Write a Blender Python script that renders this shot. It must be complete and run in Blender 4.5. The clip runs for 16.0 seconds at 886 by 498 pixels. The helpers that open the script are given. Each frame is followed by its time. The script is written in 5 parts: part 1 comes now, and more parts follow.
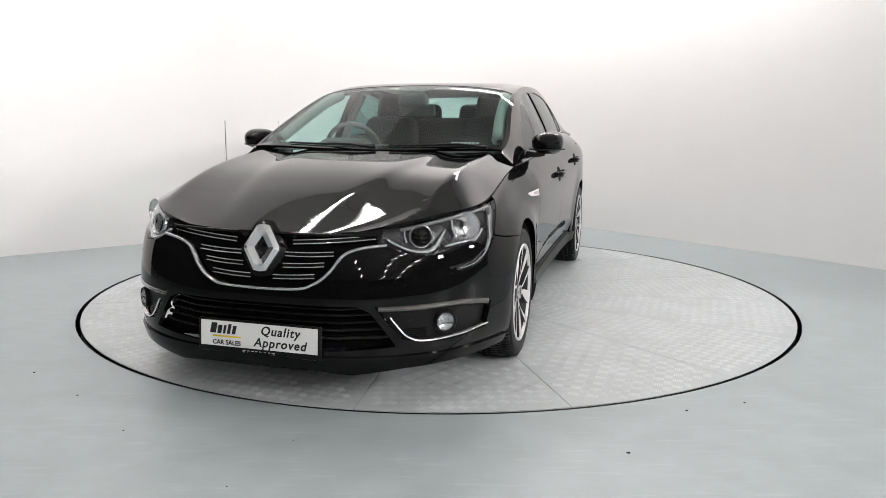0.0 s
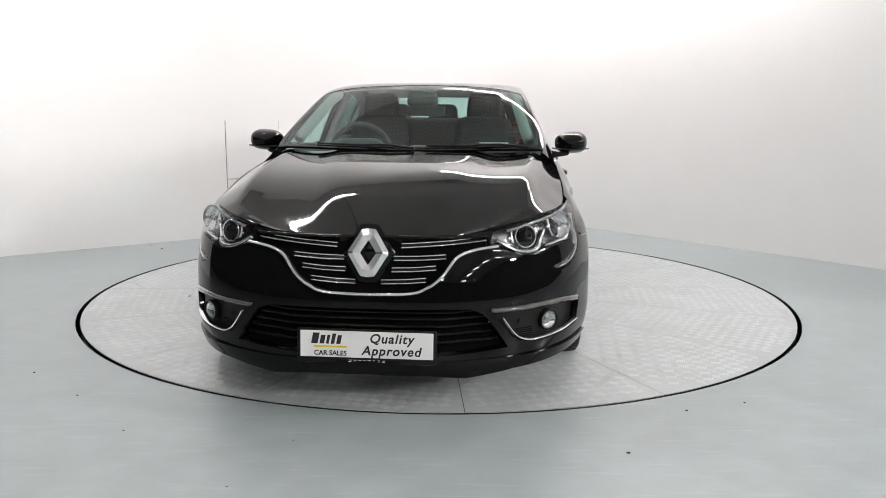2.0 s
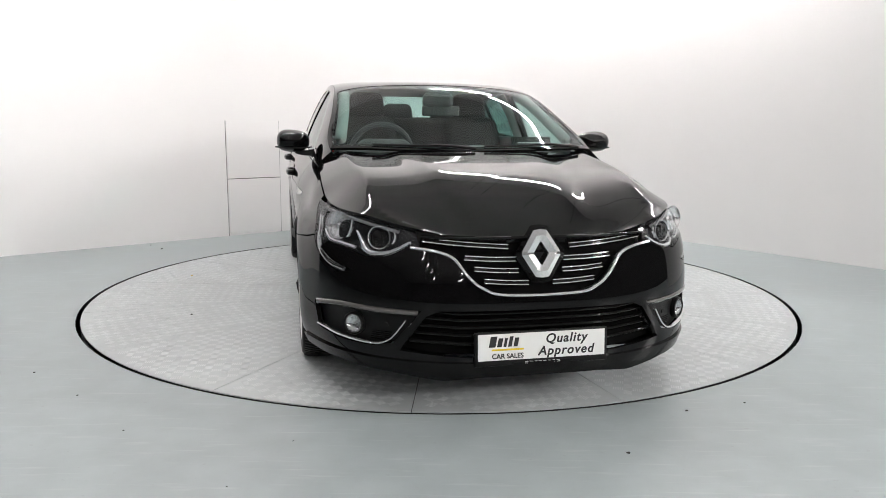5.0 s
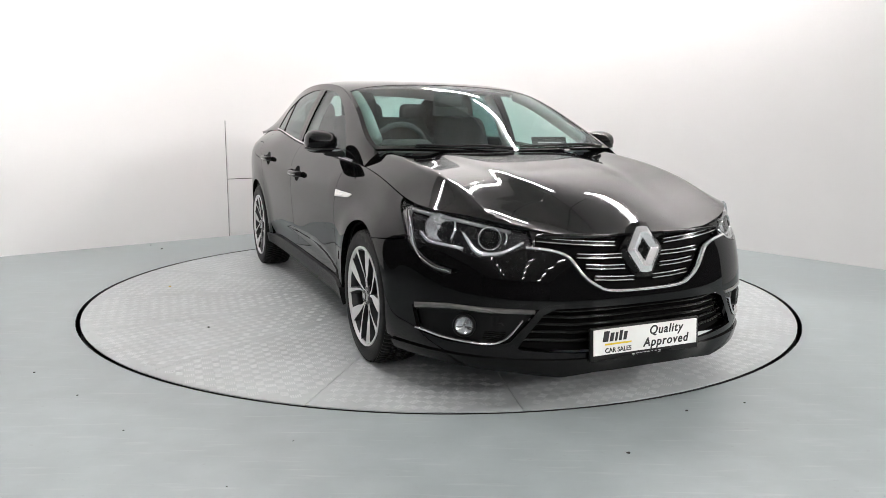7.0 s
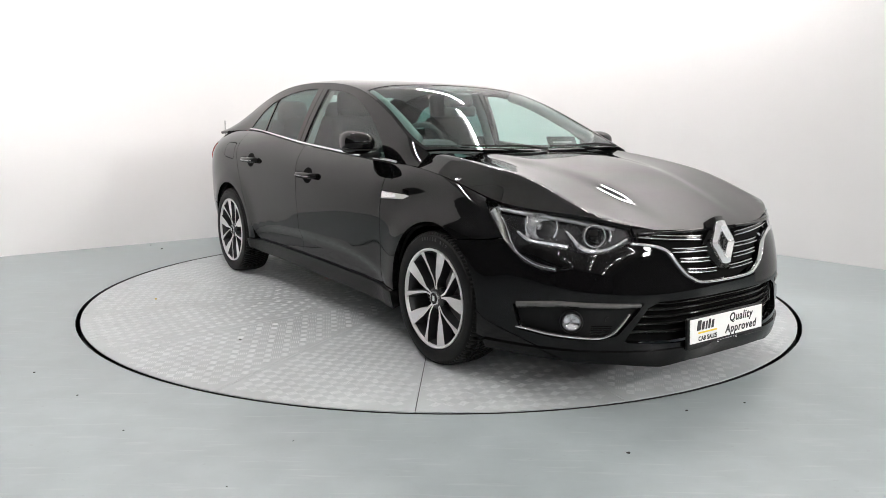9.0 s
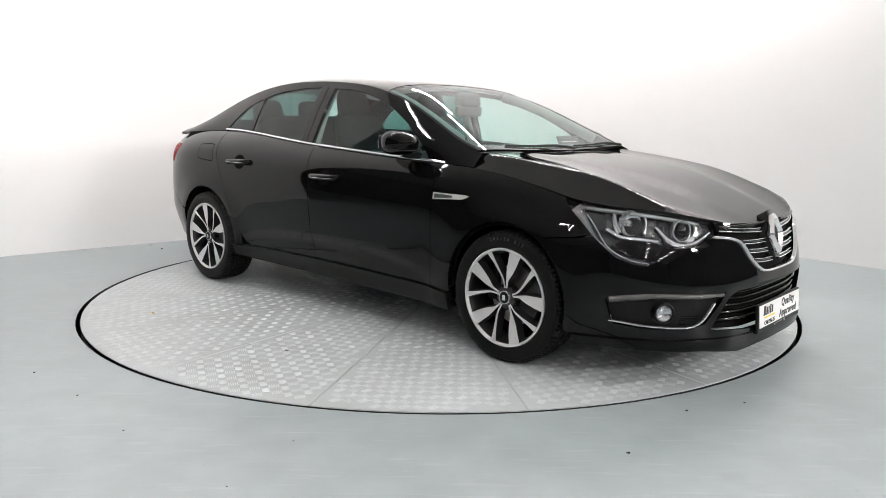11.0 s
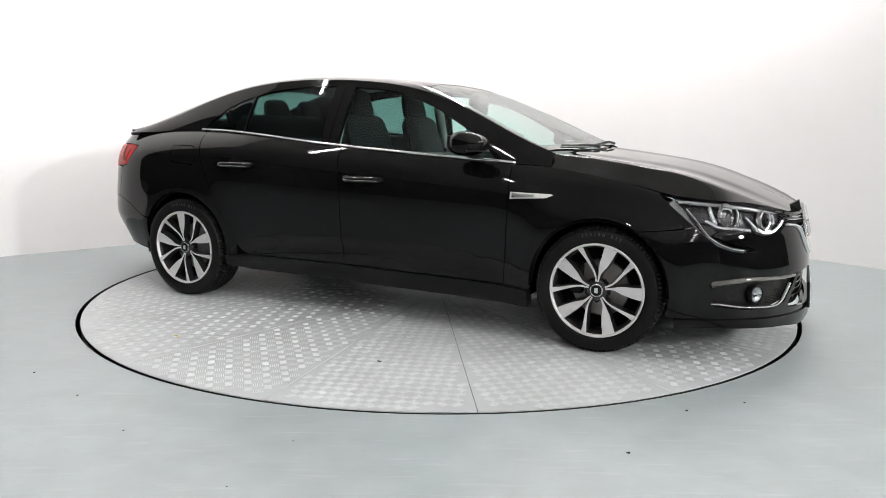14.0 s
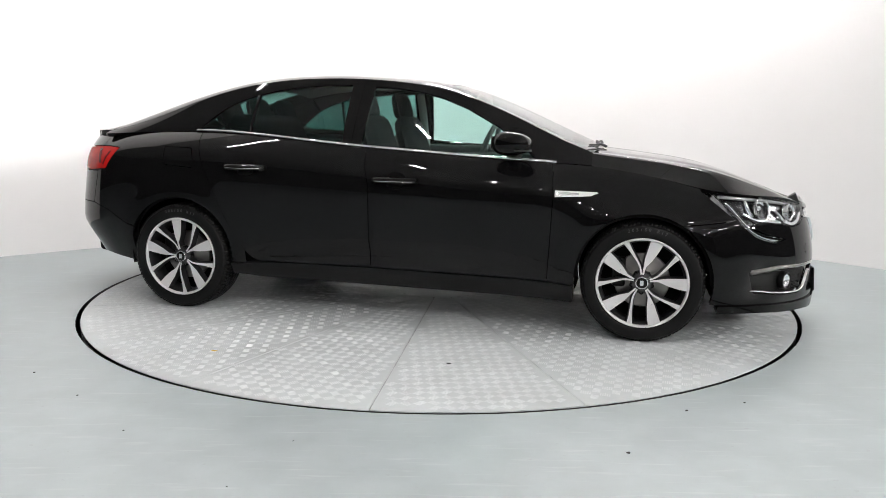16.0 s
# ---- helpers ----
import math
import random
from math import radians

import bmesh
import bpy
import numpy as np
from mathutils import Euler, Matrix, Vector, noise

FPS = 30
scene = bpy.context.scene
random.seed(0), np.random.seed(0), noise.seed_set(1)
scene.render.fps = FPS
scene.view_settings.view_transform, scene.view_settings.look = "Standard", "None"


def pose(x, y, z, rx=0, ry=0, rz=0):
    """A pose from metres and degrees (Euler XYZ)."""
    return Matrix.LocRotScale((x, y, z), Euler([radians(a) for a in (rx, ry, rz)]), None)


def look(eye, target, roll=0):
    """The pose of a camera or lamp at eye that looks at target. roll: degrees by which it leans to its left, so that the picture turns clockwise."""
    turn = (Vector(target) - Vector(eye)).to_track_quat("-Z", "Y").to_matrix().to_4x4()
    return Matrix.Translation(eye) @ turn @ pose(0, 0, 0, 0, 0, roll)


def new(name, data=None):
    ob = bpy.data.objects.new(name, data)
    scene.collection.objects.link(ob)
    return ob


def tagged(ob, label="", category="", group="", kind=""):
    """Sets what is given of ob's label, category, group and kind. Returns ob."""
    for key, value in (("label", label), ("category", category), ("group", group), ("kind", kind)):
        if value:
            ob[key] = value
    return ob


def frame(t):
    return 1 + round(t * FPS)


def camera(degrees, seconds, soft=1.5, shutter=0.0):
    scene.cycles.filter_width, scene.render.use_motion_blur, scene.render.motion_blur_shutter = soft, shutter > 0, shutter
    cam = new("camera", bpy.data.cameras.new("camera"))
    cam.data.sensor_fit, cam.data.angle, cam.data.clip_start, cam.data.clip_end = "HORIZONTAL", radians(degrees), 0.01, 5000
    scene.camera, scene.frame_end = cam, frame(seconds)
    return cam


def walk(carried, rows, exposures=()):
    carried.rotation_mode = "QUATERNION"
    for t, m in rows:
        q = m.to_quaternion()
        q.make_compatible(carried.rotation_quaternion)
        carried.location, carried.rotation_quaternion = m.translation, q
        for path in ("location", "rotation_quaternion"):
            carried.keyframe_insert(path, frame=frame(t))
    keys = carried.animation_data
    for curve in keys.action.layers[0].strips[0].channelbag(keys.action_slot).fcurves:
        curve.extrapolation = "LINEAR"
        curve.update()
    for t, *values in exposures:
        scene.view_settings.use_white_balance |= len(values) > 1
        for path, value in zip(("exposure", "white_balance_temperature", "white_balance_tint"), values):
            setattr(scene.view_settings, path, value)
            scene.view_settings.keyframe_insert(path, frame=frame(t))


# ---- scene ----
from mathutils.geometry import delaunay_2d_cdt

cam = camera(62.0, 16.0, 0.7)
EYE = (0.0, -5.018, 1.121)
VIEW = look(EYE, (EYE[0] + 0.00398, EYE[1] + 0.98604, EYE[2] - 0.16646), 0.488)
walk(cam, [(0.0, VIEW), (16.0, VIEW)], [(0.0, -0.02), (4.0, -0.02), (8.0, 0.06), (12.0, 0.18), (16.0, 0.23)])

# ---- light: fluorescent tubes over the stage, a dim hall behind the camera ----
scene.view_settings.exposure = 0.0
world = bpy.data.worlds.new("hall_air")
world.use_nodes = True
world.node_tree.nodes["Background"].inputs["Color"].default_value = (0.8, 0.85, 0.9, 1)
world.node_tree.nodes["Background"].inputs["Strength"].default_value = 0.02
scene.world = world
TUBE_STRENGTH = 272.0
FLOOD_STRENGTH = 255.0


# ---- materials ----
def material(name, base, rough=0.5, metal=0.0, coat=0.0, var=0.0, scale=20.0, bump=0.0, bump_scale=80.0, spec=0.5, rough_var=0.0, sheen=0.0, stretch=(1, 1, 1)):
    m = bpy.data.materials.new(name)
    m.use_nodes = True
    n, l = m.node_tree.nodes, m.node_tree.links
    b = n["Principled BSDF"]
    b.inputs["Base Color"].default_value = (*base, 1)
    b.inputs["Roughness"].default_value = rough
    b.inputs["Metallic"].default_value = metal
    b.inputs["Coat Weight"].default_value = coat
    b.inputs["Coat Roughness"].default_value = 0.02
    b.inputs["Specular IOR Level"].default_value = spec
    b.inputs["Sheen Weight"].default_value = sheen
    if var or bump or rough_var:
        tc, mp = n.new("ShaderNodeTexCoord"), n.new("ShaderNodeMapping")
        mp.inputs["Scale"].default_value = stretch
        l.new(tc.outputs["Object"], mp.inputs["Vector"])
    if var or rough_var:
        a, c = n.new("ShaderNodeTexNoise"), n.new("ShaderNodeTexNoise")
        for t, s, d in ((a, scale, 6), (c, scale * 0.17, 3)):
            t.inputs["Scale"].default_value, t.inputs["Detail"].default_value = s, d
            l.new(mp.outputs["Vector"], t.inputs["Vector"])
        mix = n.new("ShaderNodeMath")
        mix.operation = "ADD"
        l.new(a.outputs["Fac"], mix.inputs[0])
        l.new(c.outputs["Fac"], mix.inputs[1])
        if var:
            r = n.new("ShaderNodeMapRange")
            r.inputs["From Min"].default_value, r.inputs["From Max"].default_value = 0.6, 1.4
            r.inputs["To Min"].default_value, r.inputs["To Max"].default_value = 1 - var, 1 + var
            l.new(mix.outputs[0], r.inputs["Value"])
            v = n.new("ShaderNodeVectorMath")
            v.operation = "SCALE"
            v.inputs[0].default_value = base
            l.new(r.outputs[0], v.inputs["Scale"])
            l.new(v.outputs[0], b.inputs["Base Color"])
        if rough_var:
            r = n.new("ShaderNodeMapRange")
            r.inputs["From Min"].default_value, r.inputs["From Max"].default_value = 0.6, 1.4
            r.inputs["To Min"].default_value, r.inputs["To Max"].default_value = rough - rough_var, rough + rough_var
            l.new(mix.outputs[0], r.inputs["Value"])
            l.new(r.outputs[0], b.inputs["Roughness"])
    if bump:
        t, bp = n.new("ShaderNodeTexNoise"), n.new("ShaderNodeBump")
        t.inputs["Scale"].default_value, t.inputs["Detail"].default_value = bump_scale, 4
        l.new(mp.outputs["Vector"], t.inputs["Vector"])
        bp.inputs["Strength"].default_value, bp.inputs["Distance"].default_value = bump, 0.002
        l.new(t.outputs["Fac"], bp.inputs["Height"])
        l.new(bp.outputs["Normal"], b.inputs["Normal"])
    return m


def glass(name, tint, sheen=0.05, rough=0.0):
    """Thin sheet glass: tinted see-through with a mirror sheen that grows at grazing angles."""
    m = bpy.data.materials.new(name)
    m.use_nodes = True
    n, l = m.node_tree.nodes, m.node_tree.links
    n.remove(n["Principled BSDF"])
    tr, gl, mx, lw, pw, mr = (n.new("ShaderNode" + k) for k in ("BsdfTransparent", "BsdfGlossy", "MixShader", "LayerWeight", "Math", "MapRange"))
    tr.inputs["Color"].default_value = (*tint, 1)
    gl.inputs["Roughness"].default_value = rough
    lw.inputs["Blend"].default_value = 0.5
    pw.operation = "POWER"
    pw.inputs[1].default_value = 5.0
    mr.inputs["To Min"].default_value, mr.inputs["To Max"].default_value = sheen, 1.0
    l.new(lw.outputs["Facing"], pw.inputs[0])
    l.new(pw.outputs[0], mr.inputs["Value"])
    l.new(mr.outputs[0], mx.inputs[0])
    l.new(tr.outputs[0], mx.inputs[1])
    l.new(gl.outputs[0], mx.inputs[2])
    l.new(mx.outputs[0], n["Material Output"].inputs["Surface"])
    return m


def glowing(name, color, strength):
    m = bpy.data.materials.new(name)
    m.use_nodes = True
    b = m.node_tree.nodes["Principled BSDF"]
    b.inputs["Base Color"].default_value = (0.8, 0.8, 0.8, 1)
    b.inputs["Emission Color"].default_value = (*color, 1)
    b.inputs["Emission Strength"].default_value = strength
    return m


def floor_paint(name, base, marks):
    """Worn floor paint: cloudy tone, scuffs and fine scratches, uneven gloss."""
    m = material(name, base, 0.40, var=0.16, scale=5, bump=0.12, bump_scale=30, rough_var=0.10)
    n, l = m.node_tree.nodes, m.node_tree.links
    b = n["Principled BSDF"]
    old = b.inputs["Base Color"].links[0].from_socket
    tc = n["Texture Coordinate"]
    mp = n.new("ShaderNodeMapping")
    mp.inputs["Scale"].default_value, mp.inputs["Rotation"].default_value = (3, 34, 1), (0, 0, 0.6)
    l.new(tc.outputs["Object"], mp.inputs["Vector"])
    scr, spot = n.new("ShaderNodeTexNoise"), n.new("ShaderNodeTexNoise")
    scr.inputs["Scale"].default_value, scr.inputs["Detail"].default_value = 1.3, 7
    l.new(mp.outputs["Vector"], scr.inputs["Vector"])
    spot.inputs["Scale"].default_value, spot.inputs["Detail"].default_value = 34, 6
    l.new(tc.outputs["Object"], spot.inputs["Vector"])
    last = old
    for src, lo, hi, col in ((scr, 0.58, 0.72, (0.60, 0.62, 0.61)), (spot, 0.66, 0.80, (0.26, 0.28, 0.28))):
        r, mx = n.new("ShaderNodeMapRange"), n.new("ShaderNodeMix")
        r.inputs["From Min"].default_value, r.inputs["From Max"].default_value, r.inputs["To Max"].default_value = lo, hi, marks * (0.4 if src is scr else 1.0)
        l.new(src.outputs["Fac"], r.inputs["Value"])
        mx.data_type = "RGBA"
        mx.inputs["B"].default_value = (*col, 1)
        l.new(r.outputs[0], mx.inputs["Factor"])
        l.new(last, mx.inputs["A"])
        last = mx.outputs["Result"]
    l.new(last, b.inputs["Base Color"])
    return m


PAINT = material("black_paint", (0.004, 0.004, 0.0042), 0.035, spec=0.23, bump=0.006, bump_scale=160, rough_var=0.02, scale=14)
GLOSS = material("piano_black", (0.005, 0.005, 0.005), 0.08, spec=0.25, rough_var=0.03, scale=30)
TRIM = material("black_plastic", (0.005, 0.005, 0.005), 0.42, spec=0.22, var=0.2, scale=60, bump=0.25, bump_scale=900)
# near-black, so that the shade in hollows and behind gaps is in the colour
DARK = material("dark_cavity", (0.002, 0.002, 0.002), 0.85, spec=0.1, var=0.3, scale=20)
RUBBER = material("tyre_rubber", (0.004, 0.004, 0.004), 0.5, spec=0.2, var=0.35, scale=45, bump=0.2, bump_scale=300)
BOWL = material("lamp_reflector", (0.80, 0.80, 0.81), 0.16, 0.85, coat=0.5, var=0.35, scale=120, bump=0.5, bump_scale=90)
LIPBLACK = material("lip_plastic", (0.004, 0.004, 0.004), 0.16, spec=0.2, rough_var=0.05, scale=40)
FOGBOWL = material("fog_reflector", (0.62, 0.62, 0.63), 0.15, 0.85, coat=0.6, var=0.6, scale=130)
CHROME = material("chrome", (0.86, 0.86, 0.87), 0.10, 0.90, rough_var=0.03, scale=90)
SATIN = material("satin_chrome", (0.74, 0.74, 0.75), 0.16, 0.88, rough_var=0.05, scale=60)
ALLOY = material("machined_alloy", (0.74, 0.73, 0.73), 0.32, 0.45, coat=0.5, rough_var=0.06, scale=120)
ALLOY_DARK = material("anthracite_alloy", (0.035, 0.035, 0.037), 0.35, 0.5, coat=0.4, var=0.15, scale=60)
STEEL = material("brake_steel", (0.28, 0.27, 0.26), 0.4, 0.9, rough_var=0.1, scale=80)
SCREEN = glass("windscreen_glass", (0.66, 0.84, 0.80))
PRIVACY = glass("tinted_glass", (0.13, 0.26, 0.24))
LENS = glass("clear_lens", (0.95, 0.96, 0.97), 0.015)
LAMPDARK = material("lamp_bezel", (0.012, 0.012, 0.013), 0.25, 0.1, spec=0.4, var=0.2, scale=25)
LAMPGREY = material("lamp_light_guide", (0.24, 0.24, 0.245), 0.14, 0.45, coat=0.9, var=0.4, rough_var=0.1, scale=40)
REDLENS = material("red_lens", (0.40, 0.006, 0.005), 0.25, spec=0.08, var=0.25, scale=40)
DARKLENS = material("dark_red_lens", (0.11, 0.004, 0.004), 0.2, spec=0.2, var=0.3, scale=40)
AMBERGREY = material("smoked_lens", (0.09, 0.087, 0.085), 0.15, coat=0.8, var=0.25, scale=40)
CLOTH = material("seat_cloth", (0.014, 0.014, 0.015), 0.95, spec=0.2, var=0.25, scale=90, bump=0.5, bump_scale=900)
DASH = material("dash_plastic", (0.045, 0.045, 0.046), 0.6, var=0.15, scale=60, bump=0.4, bump_scale=700)
LINING = material("headlining", (0.30, 0.31, 0.30), 0.95, var=0.06, scale=40)
PLATE = material("white_plate", (0.82, 0.82, 0.80), 0.35, coat=0.3, var=0.03, scale=30)
INK = material("black_print", (0.012, 0.012, 0.012), 0.5)
YELLOW = material("yellow_print", (0.80, 0.58, 0.03), 0.5)
PALE = material("grey_print", (0.6, 0.6, 0.6), 0.5)
WALL = material("white_wall_paint", (0.84, 0.83, 0.825), 0.65, var=0.018, scale=2.2, bump=0.18, bump_scale=14)
HALLWALL = material("hall_dimness", (0.03, 0.03, 0.031), 0.8, var=0.2, scale=2)
CEILING = material("grey_ceiling", (0.50, 0.49, 0.48), 0.8, var=0.15, scale=1.2)
FLOOR = floor_paint("grey_floor_paint", (0.345, 0.390, 0.398), 0.5)
DECK = floor_paint("turntable_paint", (0.485, 0.515, 0.522), 0.22)
# bars paler than their plates: the lamps' glints are put into the colour
DECKBAR = material("glint_pale_tread", (0.61, 0.635, 0.64), 0.40, 0.0, var=0.15, scale=30, rough_var=0.08)
# near-black for pit, rim and frame: the gap's shade is in the colour
GAPDARK = material("gap_shade_black", (0.02, 0.02, 0.02), 0.9, var=0.3, scale=12)
TUBEGLOW = glowing("tube_light", (1.0, 0.955, 0.948), TUBE_STRENGTH)
FLOODGLOW = glowing("flood_light", (1.0, 0.97, 0.95), FLOOD_STRENGTH)
WHITEMETAL = material("white_enamel", (0.8, 0.8, 0.8), 0.4, var=0.03, scale=9)
DEBRIS = material("grit", (0.03, 0.03, 0.028), 0.9, var=0.4, scale=60)
LEAF = material("dry_leaf", (0.55, 0.38, 0.06), 0.8, var=0.3, scale=80)


# ---- mesh tools ----
class Geo:
    """Collects faces with their own smooth normals, and links them as one mesh."""

    def __init__(self):
        self.v, self.f, self.n = [], [], []

    def add(self, verts, faces, normals=None):
        o = len(self.v)
        verts = [tuple(map(float, p)) for p in verts]
        self.v += verts
        self.f += [tuple(i + o for i in f) for f in faces]
        self.n += [tuple(map(float, p)) for p in normals] if normals is not None else [(0.0, 0.0, 0.0)] * len(verts)

    def bm(self, bm, m=None, soft=True):
        """Takes over a bmesh; soft: rounded normals."""
        if m is not None:
            bm.transform(m)
        bm.normal_update()
        if soft:
            bm.verts.index_update()
            self.add([v.co for v in bm.verts], [[v.index for v in f.verts] for f in bm.faces], [v.normal for v in bm.verts])
        else:
            for f in bm.faces:
                self.add([v.co for v in f.verts], [range(len(f.verts))], [f.normal] * len(f.verts))
        bm.free()

    def mirrored(self):
        g = Geo()
        g.v = [(x, -y, z) for x, y, z in self.v]
        g.n = [(x, -y, z) for x, y, z in self.n]
        g.f = [f[::-1] for f in self.f]
        return g

    def link(self, name, mat, parent=None, label=""):
        me = bpy.data.meshes.new(name)
        me.from_pydata(self.v, [], self.f)
        me.validate()
        me.polygons.foreach_set("use_smooth", [True] * len(me.polygons))
        if any(n != (0.0, 0.0, 0.0) for n in self.n) and len(me.vertices) == len(self.n):
            me.normals_split_custom_set_from_vertices(self.n)
        me.materials.append(mat)
        ob = new(name, me)
        if parent is not None:
            ob.parent = parent
        if label:
            ob["label"] = label
        return ob


def part(name, bm, mat, parent, label="", soft=False, m=None):
    g = Geo()
    g.bm(bm, m, soft)
    return g.link(name, mat, parent, label)


def inside(pts, loop):
    x, y = pts[:, 0], pts[:, 1]
    res = np.zeros(len(pts), bool)
    for (x0, y0), (x1, y1) in zip(loop, np.roll(loop, -1, 0)):
        if y0 != y1:
            res ^= ((y0 > y) != (y1 > y)) & (x < (x1 - x0) * (y - y0) / (y1 - y0) + x0)
    return res


def loop_points(loop, step, inset):
    """A closed outline, stepped finely and drawn inwards."""
    loop = np.array(loop, float)
    area = 0.5 * np.sum(loop[:, 0] * np.roll(loop[:, 1], -1) - np.roll(loop[:, 0], -1) * loop[:, 1])
    if area < 0:
        loop = loop[::-1]
    out = []
    for a, b in zip(loop, np.roll(loop, -1, 0)):
        k = max(1, int(math.ceil(np.hypot(*(b - a)) / step)))
        out += [a + (b - a) * i / k for i in range(k)]
    out = np.array(out)
    keep = np.hypot(*(out - np.roll(out, 1, 0)).T) > 1e-5
    out = out[keep]
    if inset:
        e = np.roll(out, -1, 0) - out
        e /= np.hypot(*e.T)[:, None]
        nrm = np.stack([-e[:, 1], e[:, 0]], 1)
        m = nrm + np.roll(nrm, 1, 0)
        m /= np.maximum(np.sum(m * m, 1) / 2, 0.5)[:, None]
        out = out + m * inset
    return out


def fill(loop, holes, step, gap):
    """Triangles over a flat outline with holes; gives points, triangles and the rims."""
    rims = [loop_points(loop, step, gap)] + [loop_points(h, step, -gap) for h in holes]
    lo, hi = rims[0].min(0), rims[0].max(0)
    gx, gy = np.meshgrid(np.arange(lo[0] + step / 2, hi[0], step), np.arange(lo[1] + step / 2, hi[1], step))
    gx[1::2] += step / 2
    grid = np.stack([gx.ravel(), gy.ravel()], 1)
    ok = inside(grid, rims[0])
    for h in rims[1:]:
        ok &= ~inside(grid, h)
    grid = grid[ok]
    edge = np.concatenate(rims)
    if len(grid):
        d = np.min(np.hypot(grid[:, None, 0] - edge[None, :, 0], grid[:, None, 1] - edge[None, :, 1]), 1)
        grid = grid[d > step * 0.45]
    pts = np.concatenate([edge, grid]) if len(grid) else edge
    edges, o = [], 0
    for r in rims:
        edges += [(o + i, o + (i + 1) % len(r)) for i in range(len(r))]
        o += len(r)
    vs, _, fs, _, _, _ = delaunay_2d_cdt([Vector(p) for p in pts], edges, [], 0, 1e-6)
    vs, fs = np.array([tuple(v) for v in vs]), [tuple(f) for f in fs]
    mid = np.array([vs[list(f)].mean(0) for f in fs])
    ok = inside(mid, rims[0])
    for h in rims[1:]:
        ok &= ~inside(mid, h)
    return vs, [f for f, k in zip(fs, ok) if k], rims


def skin(fn, loop, holes=(), step=0.03, gap=0.0025, off=0.0, rim=0.012, g=None, inward=None, h=0.004):
    """A panel on a curved surface: fn maps the flat outline into space; off lifts it, rim turns its edges in."""
    g = g or Geo()
    vs, fs, rims = fill(loop, holes, step, gap)

    def at(a, b):
        p = fn(a, b)
        n = np.cross(fn(a + h, b) - fn(a - h, b), fn(a, b + h) - fn(a, b - h))
        n = n / max(np.linalg.norm(n), 1e-12)
        c = np.array((min(max(p[0], -2.9), 0.2), 0.0, 0.55)) if inward is None else np.array(inward)
        if np.dot(n, p - c) < 0:
            n = -n
        return p + off * n, n

    pn = [at(a, b) for a, b in vs]
    P, N = np.array([q[0] for q in pn]), np.array([q[1] for q in pn])
    tris = []
    for f in fs:
        a, b, c = P[f[0]], P[f[1]], P[f[2]]
        tris.append(f if np.dot(np.cross(b - a, c - a), N[f[0]]) > 0 else f[::-1])
    g.add(P, tris, N)
    if rim:
        for r in rims:
            q = [at(a, b) for a, b in r]
            top, nn = np.array([k[0] for k in q]), np.array([k[1] for k in q])
            low = top - nn * rim
            t = np.roll(top, -1, 0) - np.roll(top, 1, 0)
            out = np.cross(t, nn)
            out /= np.maximum(np.linalg.norm(out, axis=1), 1e-9)[:, None]
            if np.sum(out * (top - P.mean(0))) < 0:
                out = -out
            k = len(r)
            quads = [(i, (i + 1) % k, k + (i + 1) % k, k + i) for i in range(k)]
            if np.sum(np.cross(np.roll(top, -1, 0) - top, low - top) * out) < 0:
                quads = [f[::-1] for f in quads]
            g.add(np.concatenate([top, low]), quads, np.concatenate([out, out]))
    return g


def smooth(pts, k=6, closed=False):
    """A rounded way through a few points."""
    p = [np.array(q, float) for q in pts]
    n = len(p)
    out = []
    for i in range(n if closed else n - 1):
        a, b, c, d = (p[(i + j) % n] if closed else p[min(max(i + j, 0), n - 1)] for j in (-1, 0, 1, 2))
        for s in range(k):
            t = s / k
            out.append(0.5 * (2 * b + (c - a) * t + (2 * a - 5 * b + 4 * c - d) * t * t + (3 * b - a - 3 * c + d) * t ** 3))
    if not closed:
        out.append(p[-1])
    return out


def tube(path, radius, sides=8, closed=False, flat=1.0, up=(0, 0, 1), g=None):
    """A rod along a way; flat squeezes it across."""
    g = g or Geo()
    P = [np.array(p, float) for p in path]
    n = len(P)
    rr = radius if hasattr(radius, "__len__") else [radius] * n
    V, N = [], []
    for i, p in enumerate(P):
        a, b = (P[i - 1], P[(i + 1) % n]) if closed else (P[max(i - 1, 0)], P[min(i + 1, n - 1)])
        t = (b - a) / max(np.linalg.norm(b - a), 1e-9)
        s = np.cross(t, up)
        s = s / max(np.linalg.norm(s), 1e-9)
        w = np.cross(s, t)
        for k in range(sides):
            c = 2 * math.pi * k / sides
            d = math.cos(c) * s + flat * math.sin(c) * w
            V.append(p + rr[i] * d)
            N.append(d / np.linalg.norm(d))
    F = []
    for i in range(n if closed else n - 1):
        for k in range(sides):
            a, b = i * sides + k, i * sides + (k + 1) % sides
            c, d = ((i + 1) % n) * sides + k, ((i + 1) % n) * sides + (k + 1) % sides
            F.append((a, c, d, b))
    if not closed:
        F += [tuple(range(sides)), tuple(range((n - 1) * sides, n * sides))[::-1]]
    g.add(V, F, N)
    return g


